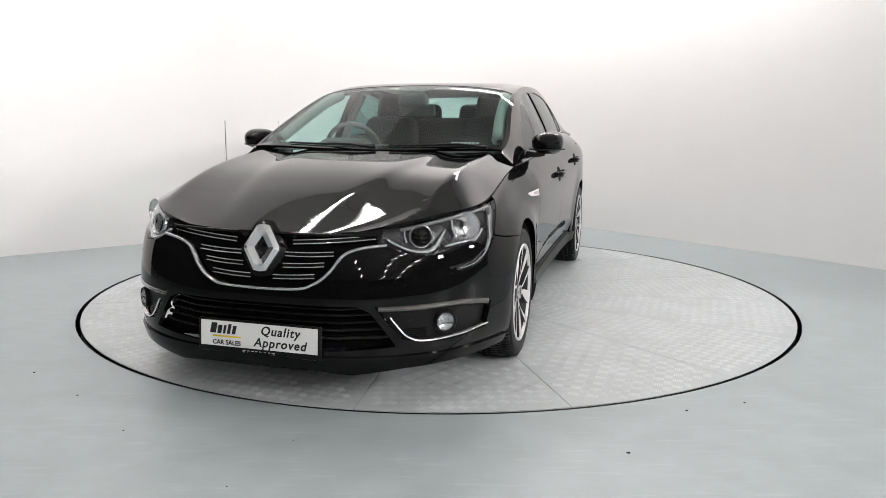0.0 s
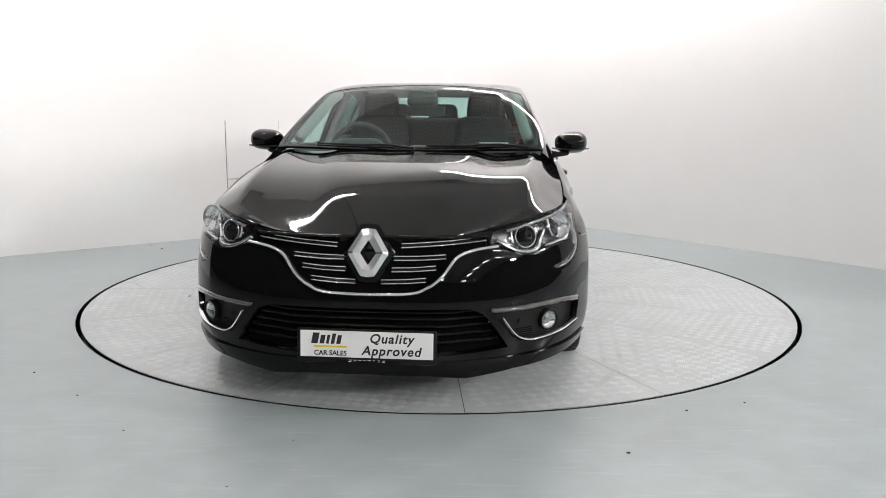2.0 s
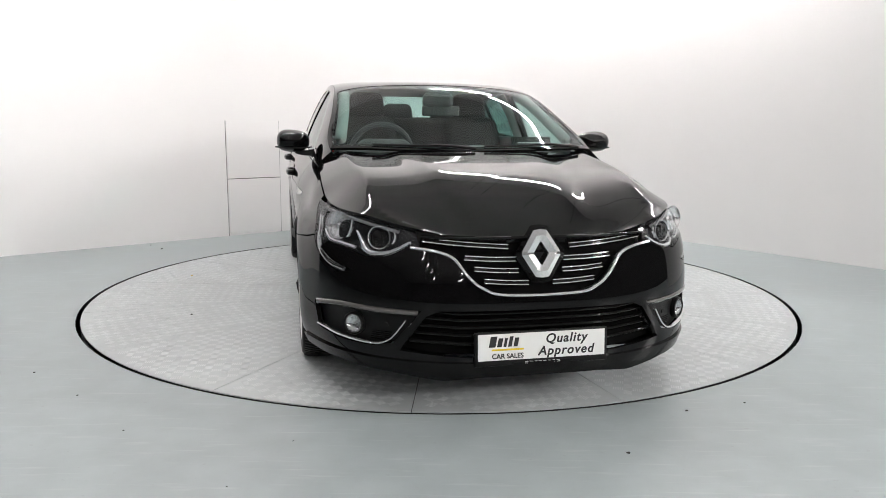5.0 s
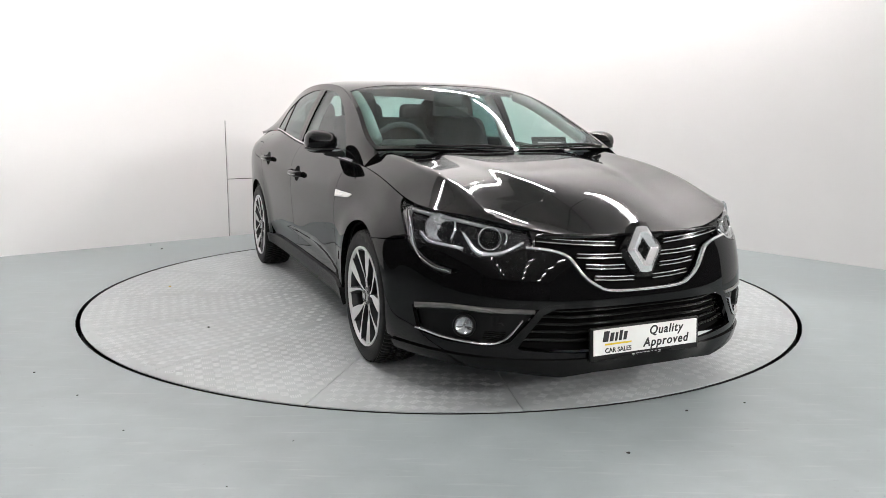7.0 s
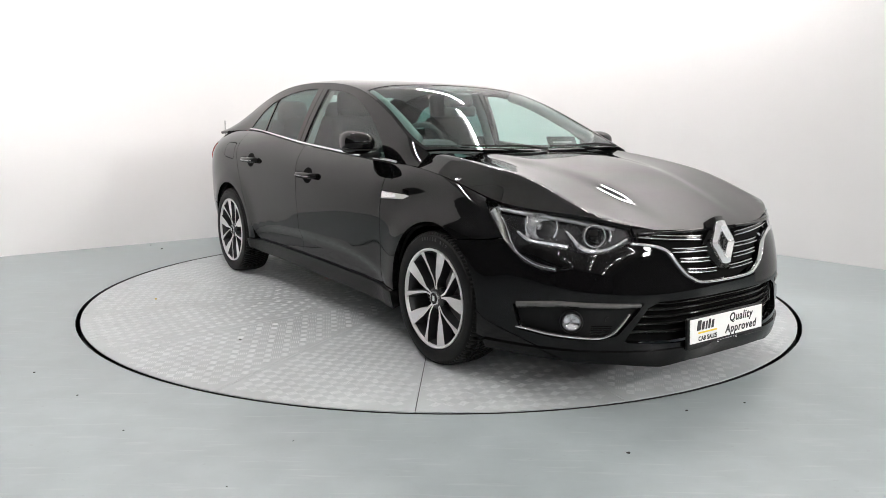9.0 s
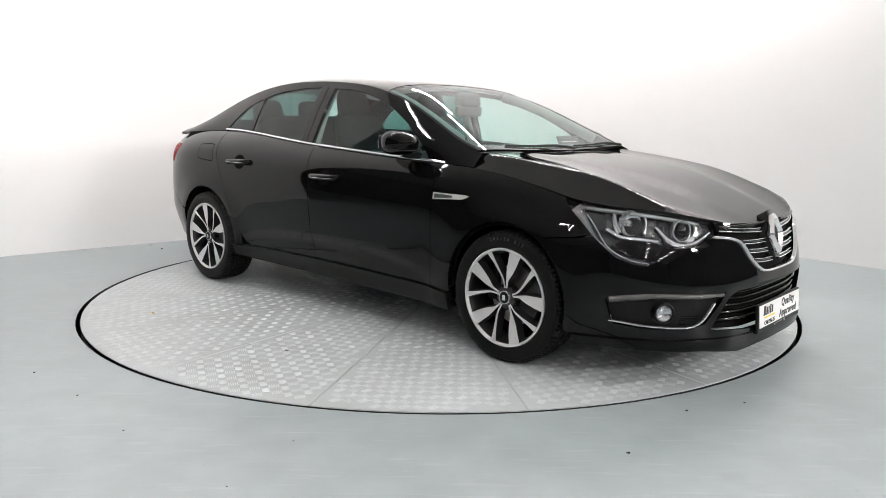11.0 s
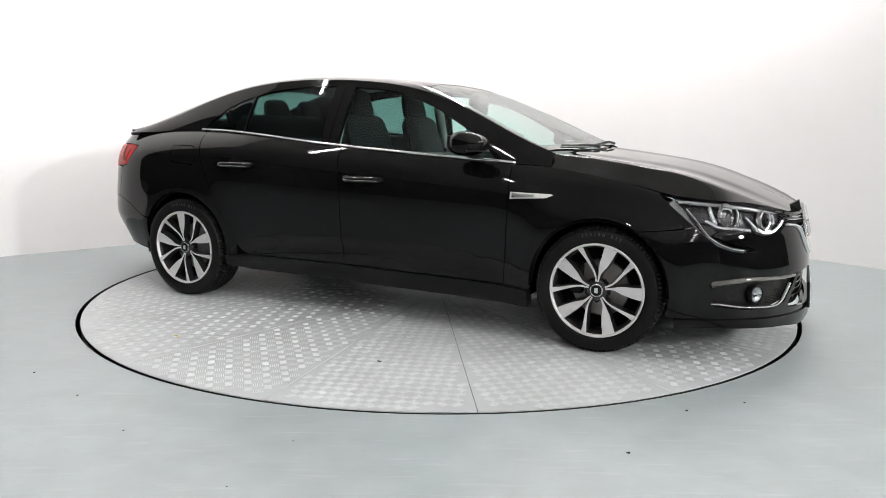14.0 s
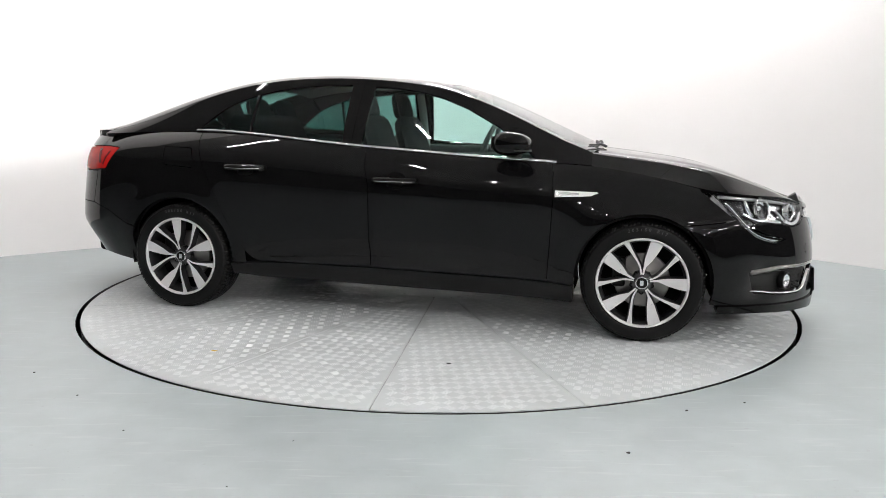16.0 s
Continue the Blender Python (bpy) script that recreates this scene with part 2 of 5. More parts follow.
def lathe(profile, seg=48, g=None, axis="y"):
    """Turns a profile of (radius, along) about the y axis."""
    g = g or Geo()
    k = len(profile)
    pr = np.array(profile, float)
    V, N = [], []
    t = np.gradient(pr, axis=0)
    for s in range(seg):
        c, q = math.cos(2 * math.pi * s / seg), math.sin(2 * math.pi * s / seg)
        for (r, y), (dr, dy) in zip(pr, t):
            V.append((r * c, y, r * q))
            nr, ny = dy, -dr
            m = max(math.hypot(nr, ny), 1e-9)
            N.append((nr / m * c, ny / m, nr / m * q))
    F = []
    for s in range(seg):
        for i in range(k - 1):
            a, b = s * k + i, s * k + i + 1
            c, d = ((s + 1) % seg) * k + i, ((s + 1) % seg) * k + i + 1
            F.append((a, b, d, c))
    g.add(V, F, N)
    return g


def block(size, bevel=0.01, m=None, seg=2, taper=None):
    """A box with rounded edges; taper narrows its top in x and y."""
    bm = bmesh.new()
    bmesh.ops.create_cube(bm, size=1)
    for v in bm.verts:
        k = taper if taper and v.co.z > 0 else (1, 1)
        v.co = Vector((v.co.x * size[0] * k[0], v.co.y * size[1] * k[1], v.co.z * size[2]))
    if bevel:
        bmesh.ops.bevel(bm, geom=list(bm.edges), offset=bevel, segments=seg, profile=0.5, affect="EDGES")
    if m is not None:
        bm.transform(m)
    return bm


def words(name, text, size, mat, parent, m, shear=0.0, label="", depth=0.0006, space=1.0):
    c = bpy.data.curves.new(name, "FONT")
    c.body, c.size, c.extrude, c.align_x, c.align_y, c.shear, c.space_character, c.offset = text, size, depth, "CENTER", "CENTER", shear, space, size * 0.022
    o = bpy.data.objects.new(name, c)
    me = bpy.data.meshes.new_from_object(o)
    bpy.data.objects.remove(o)
    me.materials.append(mat)
    me.transform(m)
    ob = new(name, me)
    ob.parent = parent
    if label:
        ob["label"] = label
    return ob


def empty(name):
    return new(name)


# ---- the car's surfaces, in its own space: x forward from the front axle, y outward, z up ----
def spline(xs, ys):
    """A smooth curve through a few stations (monotone in x)."""
    xs, ys = np.array(xs, float), np.array(ys, float)
    if xs[0] > xs[-1]:
        xs, ys = xs[::-1], ys[::-1]
    d = np.diff(ys) / np.diff(xs)
    m = np.empty_like(ys)
    m[0], m[-1] = d[0], d[-1]
    m[1:-1] = (d[:-1] * np.diff(xs)[1:] + d[1:] * np.diff(xs)[:-1]) / (xs[2:] - xs[:-2])

    def f(x):
        i = int(min(max(np.searchsorted(xs, x) - 1, 0), len(xs) - 2))
        h = xs[i + 1] - xs[i]
        t = (x - xs[i]) / h
        if t < 0:
            return float(ys[0] + m[0] * (x - xs[0]))
        if t > 1:
            return float(ys[-1] + m[-1] * (x - xs[-1]))
        return float((1 + 2 * t) * (1 - t) ** 2 * ys[i] + t * (1 - t) ** 2 * h * m[i]
                     + t * t * (3 - 2 * t) * ys[i + 1] + t * t * (t - 1) * h * m[i + 1])
    return f


def fair(f, x0, x1, reach, step=0.04):
    """Evens out a curve over a short reach, so that reflections run without kinks."""
    xs = np.arange(x0, x1 + step / 2, step)
    d = np.linspace(-1, 1, 9)
    w = 1 - np.abs(d) * 0.9
    return spline(xs, [sum(k * f(x + reach * e) for k, e in zip(w, d)) / w.sum() for x in xs])


WHEELBASE, HALF, AXLE = 2.711, 0.905, 0.318
shell_top = spline([0.93, 0.7, 0.5, 0.3, 0.1, -0.1, -0.3, -0.45, -0.6, -0.8, -1.56, -2.654, -3.0, -3.3, -3.72],
                   [0.702, 0.752, 0.777, 0.804, 0.850, 0.888, 0.914, 0.922, 0.927, 0.938, 0.988, 1.066, 1.058, 1.046, 1.022])
shell_top_half = spline([0.93, 0.5, 0.3, 0.0, -0.3, -0.45, -1.5, -2.2, -2.654, -3.0, -3.3, -3.72],
                        [0.87, 0.822, 0.800, 0.790, 0.790, 0.797, 0.805, 0.775, 0.735, 0.735, 0.745, 0.75])
flank = spline([-0.1, 0.0, 0.1, 0.18, 0.3, 0.42, 0.55, 0.65, 0.73, 0.8, 0.88],
               [0.815, 0.846, 0.866, 0.873, 0.879, 0.885, 0.893, 0.897, 0.896, 0.890, 0.875])
nose = spline([0.10, 0.15, 0.2, 0.3, 0.45, 0.55, 0.65, 0.73, 0.78],
              [0.90, 0.945, 0.952, 0.945, 0.940, 0.922, 0.897, 0.870, 0.845])
tail = spline([0.25, 0.35, 0.42, 0.48, 0.6, 0.75, 0.9, 1.0, 1.07], [0.84, 0.92, 0.985, 1.028, 1.022, 0.99, 0.965, 0.945, 0.93])
wing = spline([0.15, 0.22, 0.30, 0.42, 0.54, 0.66, 0.76, 0.84], [0.034, 0.040, 0.044, 0.036, 0.019, -0.001, -0.034, -0.046])


def outline_table():
    a = np.linspace(0, math.pi / 2, 1500)
    n = 2.7
    fx, fy = 0.93 * np.cos(a) ** (2 / n), HALF * np.sin(a) ** (2 / n)
    sx = np.linspace(0, -WHEELBASE, 300)[1:]
    n = 2.9
    rx, ry = -WHEELBASE - np.sin(a[1:]) ** (2 / n), HALF * np.cos(a[1:]) ** (2 / n)
    x, y = np.concatenate([fx, sx, rx]), np.concatenate([fy, sx * 0 + HALF, ry])
    return np.concatenate([[0], np.cumsum(np.hypot(np.diff(x), np.diff(y)))]), x, y


OUT_U, OUT_X, OUT_Y = outline_table()
U_REAR = float(OUT_U[-1])


def u_of_x(x):
    """The way round the outline to the station x on the flank or its corner."""
    return float(np.interp(-x, -OUT_X, OUT_U))


def arch_bulge(x, z):
    """The flares over the two wheels."""
    s = 0.0
    for c in (0.0, -WHEELBASE):
        r = math.hypot(x - c, z - AXLE)
        s += 0.011 * math.exp(-((r - 0.36) / 0.095) ** 2)
    return s


def shell(u, z):
    """The body's lower skin."""
    s, u = (1 if u >= 0 else -1), abs(u)
    x0, y0 = float(np.interp(u, OUT_U, OUT_X)), float(np.interp(u, OUT_U, OUT_Y))
    x = x0
    if x0 > 0:
        x = x0 * (1 + (nose(z) / 0.93 - 1) * min(1, x0 / 0.93 * 1.3))
    elif x0 < -WHEELBASE:
        x = -WHEELBASE + (x0 + WHEELBASE) * tail(z)
    top = shell_top(x0)
    q = (z - 0.18) / (top - 0.18)
    e = min(1.0, max(0.0, (x0 + 0.6) / 0.75))
    e = e * e * (3 - 2 * e)
    if q < 0.8:
        w = flank(q) + e * wing(z)
    else:
        t = (q - 0.8) / 0.2
        w0, w1 = flank(0.8) + e * wing(0.18 + 0.8 * (top - 0.18)), shell_top_half(x0)
        m0 = -0.024 - 0.08 * e
        w = (1 + 2 * t) * (1 - t) ** 2 * w0 + t * (1 - t) ** 2 * m0 + t * t * (3 - 2 * t) * w1 + t * t * (t - 1) * (w1 - w0) * 1.9
    w += arch_bulge(x0, z)
    # the doors tuck in below a bowed crease
    if -2.35 < x0 < -0.45:
        s0 = (x0 + 1.40) / 0.95
        crease = 0.475 - 0.10 * abs(s0) ** 3
        k = min(1.0, max(0.0, (crease - z) / 0.080))
        w -= 0.024 * k * k * (3 - 2 * k) * (1 - s0 ** 6)
    y = y0 / HALF * w
    return np.array((x, s * y, z))


roof_z = spline([0.2, -0.22, -0.5, -0.8, -0.95, -1.1, -1.25, -1.5, -1.75, -2.05, -2.35, -2.7, -3.0, -3.17, -3.30, -3.45, -3.62],
                [0.79, 0.972, 1.098, 1.236, 1.302, 1.358, 1.384, 1.404, 1.418, 1.418, 1.397, 1.326, 1.236, 1.170, 1.117, 1.086, 1.066])
rail_y = spline([0.2, -0.1, -0.25, -0.38, -0.5, -0.6, -0.75, -0.9, -1.03, -1.25, -1.5, -1.8, -2.1, -2.4, -2.7, -3.0, -3.3, -3.5],
                [0.64, 0.68, 0.710, 0.728, 0.720, 0.702, 0.675, 0.656, 0.642, 0.622, 0.616, 0.616, 0.618, 0.622, 0.635, 0.665, 0.70, 0.72])
rail_z = spline([0.2, -0.1, -0.25, -0.38, -0.5, -0.6, -0.75, -0.9, -1.03, -1.25, -1.5, -1.8, -2.1, -2.4, -2.7, -3.0, -3.3, -3.5],
                [0.76, 0.90, 0.968, 1.016, 1.068, 1.116, 1.186, 1.248, 1.293, 1.344, 1.372, 1.384, 1.374, 1.332, 1.250, 1.142, 1.062, 1.040])
roof_z, rail_y, rail_z = (fair(f, -3.64, 0.2, 0.16) for f in (roof_z, rail_y, rail_z))


def roof(x, w):
    """Windscreen, roof and rear window in one sweep; w runs from the middle to the rail."""
    s, a = (1 if w >= 0 else -1), abs(w)
    z0, z1 = roof_z(x), rail_z(x)
    f = 0.42 * a ** 2 + 0.58 * a ** 7
    return np.array((x, s * a * rail_y(x), z0 - (z0 - z1) * f))


def side(x, z):
    """The side windows' skin, between the belt and the roof rail."""
    z0, z1 = shell_top(x), rail_z(x)
    y0, y1 = shell_top_half(x), rail_y(x)
    t = (z - z0) / max(z1 - z0, 0.01)
    return np.array((x, y0 + (y1 - y0) * t + 0.05 * t * (1 - t) * min(1, max(z1 - z0, 0) / 0.25), z))


hood_mid = spline([0.87, 0.83, 0.79, 0.74, 0.69, 0.6, 0.5, 0.35, 0.2, 0.0, -0.2, -0.45], [0.690, 0.707, 0.724, 0.746, 0.767, 0.805, 0.843, 0.890, 0.920, 0.947, 0.971, 0.996])

hood_mid = fair(hood_mid, -0.45, 0.87, 0.12)


def hood(x, y):
    """Flat between two outer creases, falling to the wings beyond them, with a raised middle."""
    a = abs(y)
    e = shell_top_half(x) * float(np.interp(u_of_x(min(x, 0.9)), OUT_U, OUT_Y)) / HALF
    mid = hood_mid(x)
    top = min(shell_top(x), mid) - 0.004
    crease = min(0.662 - 0.06 * (x + 0.3), e - 0.10)
    d = a - crease
    fall = 0.5 * (d + math.sqrt(d * d + 0.0002)) / (e - crease)
    b = min(1, a / crease)
    z = mid - 0.006 * b ** 2 + 0.014 * b ** 8 - (mid + 0.008 - top) * min(1.0, fall)
    r = 0.24 + 0.17 * (0.85 - x) / 1.1
    k = 1 / (1 + math.exp((a - r) / 0.024))
    z += 0.012 * (k - 0.5) * min(1, max(0, (0.86 - x) / 0.3)) * (1 - min(1.0, max(0.0, fall)))
    return np.array((x, y, z))


# ---- the stage: two white walls that meet in a rounded corner, a painted floor with a pit for the turntable ----
DISC_R, PIT_R = 2.252, 2.277
LEFT_DIR, RIGHT_DIR = np.array((0.778, 0.628)), np.array((0.638, -0.770))
CORNER = np.array((0.535, 4.452))
COVE, REACH, WALL_H = 1.7, 7.0, 5.19


def wall_path():
    a, b = CORNER - LEFT_DIR * COVE, CORNER + RIGHT_DIR * COVE
    pts = [CORNER - LEFT_DIR * (REACH + 0.2)] + [CORNER - LEFT_DIR * (COVE + (REACH - COVE) * (1 - i / 8)) for i in range(1, 8)]
    for i in range(25):
        t = i / 24
        pts.append((1 - t) ** 2 * a + 2 * t * (1 - t) * CORNER + t * t * b)
    return pts + [CORNER + RIGHT_DIR * (COVE + (REACH - COVE) * i / 8) for i in range(1, 9)]


def build_wall():
    P = np.array(wall_path())
    t = np.gradient(P, axis=0)
    t /= np.hypot(*t.T)[:, None]
    out = np.stack([-t[:, 1], t[:, 0]], 1)
    g = Geo()
    n = len(P)
    for face, q, sgn in ((0, P, -1), (1, P + out * 0.15, 1)):
        V = [(*p, z) for z in (0.0, WALL_H) for p in q]
        F = [(i, i + 1, n + i + 1, n + i) if face == 0 else (i + 1, i, n + i, n + i + 1) for i in range(n - 1)]
        g.add(V, F, [(*(o * sgn), 0) for _ in (0, 1) for o in out])
    q = P + out * 0.15
    g.add([(*p, WALL_H) for p in P] + [(*p, WALL_H) for p in q], [(i, i + 1, n + i + 1, n + i) for i in range(n - 1)], [(0, 0, 1)] * (2 * n))
    return tagged(g.link("wall_stage", WALL), "white painted studio wall curving round the corner", "wall", kind="structure")


def build_floor():
    g = Geo()
    rings = [PIT_R, 2.6, 3.2, 4.2, 6.0, 9.0, 15.0, 32.0]
    k = 120
    V = [(r * math.cos(2 * math.pi * i / k), r * math.sin(2 * math.pi * i / k), 0) for r in rings for i in range(k)]
    F = [(j * k + i, (j + 1) * k + i, (j + 1) * k + (i + 1) % k, j * k + (i + 1) % k) for j in range(len(rings) - 1) for i in range(k)]
    g.add(V, F, [(0, 0, 1)] * len(V))
    tagged(g.link("floor", FLOOR), "worn grey painted concrete floor with fine scuffs", "floor", kind="structure")
    pit = lathe([(PIT_R, 0.0), (PIT_R, -0.01), (PIT_R, -0.12), (0.02, -0.121)], 120)
    pit.v, pit.n = [(x, z, y) for x, y, z in pit.v], [(x, z, y) for x, y, z in pit.n]
    tagged(pit.link("floor_pit", GAPDARK), "dark round pit under the turntable", "pit", kind="structure")


def build_hall():
    # unseen walls that close the place; the hall's dimness is in their colour
    g = Geo()
    x0, x1, y0, y1, h = -11.0, 11.0, -27.0, 7.5, 5.2
    c = [(x0, y0), (x1, y0), (x1, y1), (x0, y1)]
    for i in range(4):
        a, b = c[i], c[(i + 1) % 4]
        g.add([(*a, 0), (*b, 0), (*b, h), (*a, h)], [(3, 2, 1, 0)], None)
        d = np.array((b[1] - a[1], a[0] - b[0])) / math.hypot(b[0] - a[0], b[1] - a[1]) * 0.2
        g.add([(*(a + d), 0), (*(b + d), 0), (*(b + d), h), (*(a + d), h)], [(0, 1, 2, 3)], None)
    tagged(g.link("wall_hall", HALLWALL), "unseen hall walls, near-black to stand for the hall's dimness", "wall", kind="structure")
    bm = block((x1 - x0, y1 - y0, 0.2), 0, pose((x0 + x1) / 2, (y0 + y1) / 2, h + 0.1))
    g = Geo()
    g.bm(bm, None, False)
    tagged(g.link("ceiling_hall", CEILING), "plain grey hall ceiling", "ceiling", kind="structure")


def build_hatch():
    """Two stacked flush covers in the wall, with dark joints round them."""
    base = CORNER - LEFT_DIR * (np.linalg.norm(CORNER - np.array((-2.114, 2.307))))
    ang = math.degrees(math.atan2(LEFT_DIR[1], LEFT_DIR[0]))
    m = pose(base[0], base[1], 0, 0, 0, ang)
    root = empty("wall_hatch")
    root.matrix_basis = m
    for name, z0, z1 in (("lower_cover", 0.03, 0.565), ("upper_cover", 0.573, 1.14)):
        part(name, block((0.565, 0.012, z1 - z0), 0.002, pose(0.288, -0.003, (z0 + z1) / 2)), WALL, root, soft=False)
    for s in ((0.004, 0.0012, 1.14, 0.0, 0.57), (0.003, 0.0012, 1.14, 0.574, 0.57)):
        part("joint", block(s[:3], 0, pose(s[3], -0.0012, s[4])), TRIM, root)
    part("joint", block((0.57, 0.0012, 0.006), 0, pose(0.288, -0.0012, 0.569)), TRIM, root)
    tagged(root, "white flush access covers set in the white wall", "wall hatch")


def build_tube(a, b, z, parent_name="tube_lamp", r=0.013):
    a, b = np.array((*a, z)), np.array((*b, z))
    root = empty(parent_name)
    mid, d = (a + b) / 2, b - a
    ln = float(np.linalg.norm(d))
    root.matrix_basis = pose(*mid, 0, 0, math.degrees(math.atan2(d[1], d[0])))
    tube([(-ln / 2 + 0.03, 0, 0), (ln / 2 - 0.03, 0, 0)], r, 10, g=None).link("tube", TUBEGLOW, root, "glowing white fluorescent tube")
    part("housing", block((ln, 0.07, 0.03), 0.006, pose(0, 0, 0.042)), WHITEMETAL, root)
    for s in (-1, 1):
        part("end_cap", block((0.03, 0.05, 0.06), 0.005, pose(s * (ln / 2 - 0.015), 0, 0.0)), WHITEMETAL, root)
        tube([(s * ln * 0.35, 0, 0.05), (s * ln * 0.35, 0, 5.2 - z)], 0.004, 6, up=(1, 0, 0)).link("hanger", SATIN, root)
    return tagged(root, "long white fluorescent tube lamp over stage and hall, one added as fill", "lamp", "stage lamps")


build_wall()
build_floor()
build_hall()
build_hatch()
LAMP_Z = 3.6
for a, b in (((0.0, 3.68), (0.85, 2.65)), ((0.75, 2.45), (1.60, 1.42)), ((1.98, 1.52), (2.83, 0.50)), ((-1.85, -0.10), (-0.90, 0.62)),
             ((-2.95, -0.90), (-2.0, -0.18))):
    build_tube(a, b, LAMP_Z)
# one short tube added as fill, to brighten the floor before the turntable
for x, y, z in ((-1.5, -2.9, 3.6),):
    build_tube((x - 0.06, y - 0.3), (x + 0.06, y + 0.3), z, r=0.020)


def build_floodlight(x, y, z):
    """A boxy lamp on a ceiling pole, tipped towards the turntable."""
    root = empty("floodlight")
    root.matrix_basis = look((x, y, z), (0.0, 0.3, 1.0))
    part("lamp_case", block((0.96, 0.66, 0.10), 0.02, pose(0, 0, 0.07)), WHITEMETAL, root)
    part("lamp_glass", block((0.90, 0.60, 0.012), 0.004, pose(0, 0, 0.012)), FLOODGLOW, root, "glowing white lamp glass")
    up = root.matrix_basis.to_3x3().inverted() @ Vector((0, 0, 1))
    tube([Vector((0, 0, 0.12)), Vector((0, 0, 0.12)) + up * (5.2 - z)], 0.02, 8, up=(1, 0, 0)).link("pole", WHITEMETAL, root)
    return tagged(root, "white rectangular floodlight hung beside the stage", "lamp", "floodlights")


# two lamps beside the stage, whose light crosses it and throws the car's shadow on the wall
build_floodlight(9.9, -2.5, 3.85)
build_floodlight(9.2, -8.7, 4.3)
# rows of lamps that lead away down the hall
for row, x in enumerate((-2.4, 2.2, 6.2)):
    for k in range(5):
        y = -7.0 - 3.2 * k - 0.7 * row
        build_tube((x - 0.22, y - 0.55), (x + 0.22, y + 0.55), 4.4, r=0.018)


# ---- the turntable ----
def build_turntable():
    root = empty("turntable")
    tagged(root, "round grey-painted steel turntable with tread plate, flush in the floor", "turntable")
    # sixteen wedge-shaped plates with thin radial seams
    first, count = math.radians(7.7), 16
    wedge = 2 * math.pi / count
    a = np.linspace(0, 2 * math.pi, 181)[:-1]
    for i in range(count):
        a0, a1 = first + i * wedge, first + (i + 1) * wedge
        seam = 0.0018
        arc = [(DISC_R * math.cos(t), DISC_R * math.sin(t)) for t in np.linspace(a0 + seam / DISC_R, a1 - seam / DISC_R, 14)]
        loop = [(0.3 * math.cos(a1 - seam / 0.3), 0.3 * math.sin(a1 - seam / 0.3)), (0.3 * math.cos(a0 + seam / 0.3), 0.3 * math.sin(a0 + seam / 0.3))] + arc
        k = len(loop)
        g = Geo()
        g.add([(*p, 0.0) for p in loop], [tuple(range(k))], [(0, 0, 1)] * k)
        g.add([(*p, 0.0) for p in loop] + [(*p, -0.005) for p in loop], [(j, k + j, k + (j + 1) % k, (j + 1) % k) for j in range(k)])
        g.link("plate", DECK, root)
    g = Geo()
    g.add([(0.297 * math.cos(t), 0.297 * math.sin(t), 0.0) for t in a], [tuple(range(180))], [(0, 0, 1)] * 180)
    g.link("centre_plate", DECK, root)
    rim = lathe([(DISC_R - 0.01, -0.006), (DISC_R - 0.002, -0.006), (DISC_R - 0.002, -0.09), (0.1, -0.09)], 120)
    rim.v, rim.n = [(x, z, y) for x, y, z in rim.v], [(x, z, y) for x, y, z in rim.n]
    rim.link("rim", GAPDARK, root)
    low = Geo()
    low.add([((DISC_R - 0.01) * math.cos(t), (DISC_R - 0.01) * math.sin(t), -0.014) for t in a], [tuple(range(180))], [(0, 0, 1)] * 180)
    low.link("frame", GAPDARK, root)
    # raised bars of the tread plate, in groups of five that alternate in direction
    rng = random.Random(4)
    V, F = [], []
    pitch = 0.058
    n = int(DISC_R / pitch) + 1
    for w in range(count):
        mid = first + (w + 0.5) * wedge
        ca, sa = math.cos(mid), math.sin(mid)
        for i in range(5, n):
            for j in range(-9, 10):
                cx, cy = i * pitch, j * pitch
                if math.hypot(cx, cy) > DISC_R - 0.04 or abs(math.atan2(cy, cx)) > wedge / 2 - 0.028 / math.hypot(cx, cy):
                    continue
                turn = math.pi / 4 if (i + j) % 2 else -math.pi / 4
                c, s = math.cos(turn), math.sin(turn)
                worn = rng.uniform(0.5, 1.0)
                for b in range(-2, 3):
                    oy = b * 0.0094
                    hl, hw, hh = 0.017, 0.0030, 0.0016 * worn
                    o = len(V)
                    for px, py, pz in ((-hl, -hw, 0), (hl, -hw, 0), (hl, hw, 0), (-hl, hw, 0), (-hl * 0.7, 0, hh), (hl * 0.7, 0, hh)):
                        x, y = px, py + oy
                        x, y = cx + x * c - y * s, cy + x * s + y * c
                        V.append((x * ca - y * sa, x * sa + y * ca, pz + 0.0002))
                    F += [(o, o + 1, o + 5, o + 4), (o + 2, o + 3, o + 4, o + 5), (o + 1, o + 2, o + 5), (o + 3, o, o + 4)]
    me = bpy.data.meshes.new("tread_relief")
    me.from_pydata(V, [], F)
    me.materials.append(DECKBAR)
    bars = new("tread_relief", me)
    bars.parent = root
    tagged(bars, "raised bars of the tread plate", kind="stuff")
    return root


turntable = build_turntable()


# ---- the car ----
UF, UR = u_of_x(0.0), u_of_x(-WHEELBASE)
ARCH = 0.348
car = empty("car")
tagged(car, "glossy black saloon car with chrome trim parked on the turntable", "car")


def belt_u(u):
    return shell_top(float(np.interp(abs(u), OUT_U, OUT_X)))


def arch(uc, a0, a1, r=ARCH, k=22, zc=AXLE + 0.012):
    return [(uc + r * math.cos(math.radians(a0 + (a1 - a0) * i / k)), zc + r * math.sin(math.radians(a0 + (a1 - a0) * i / k))) for i in range(k + 1)]


def along_top(u0, u1, drop=0.0, k=24):
    return [(u0 + (u1 - u0) * i / k, belt_u(u0 + (u1 - u0) * i / k) - drop) for i in range(k + 1)]


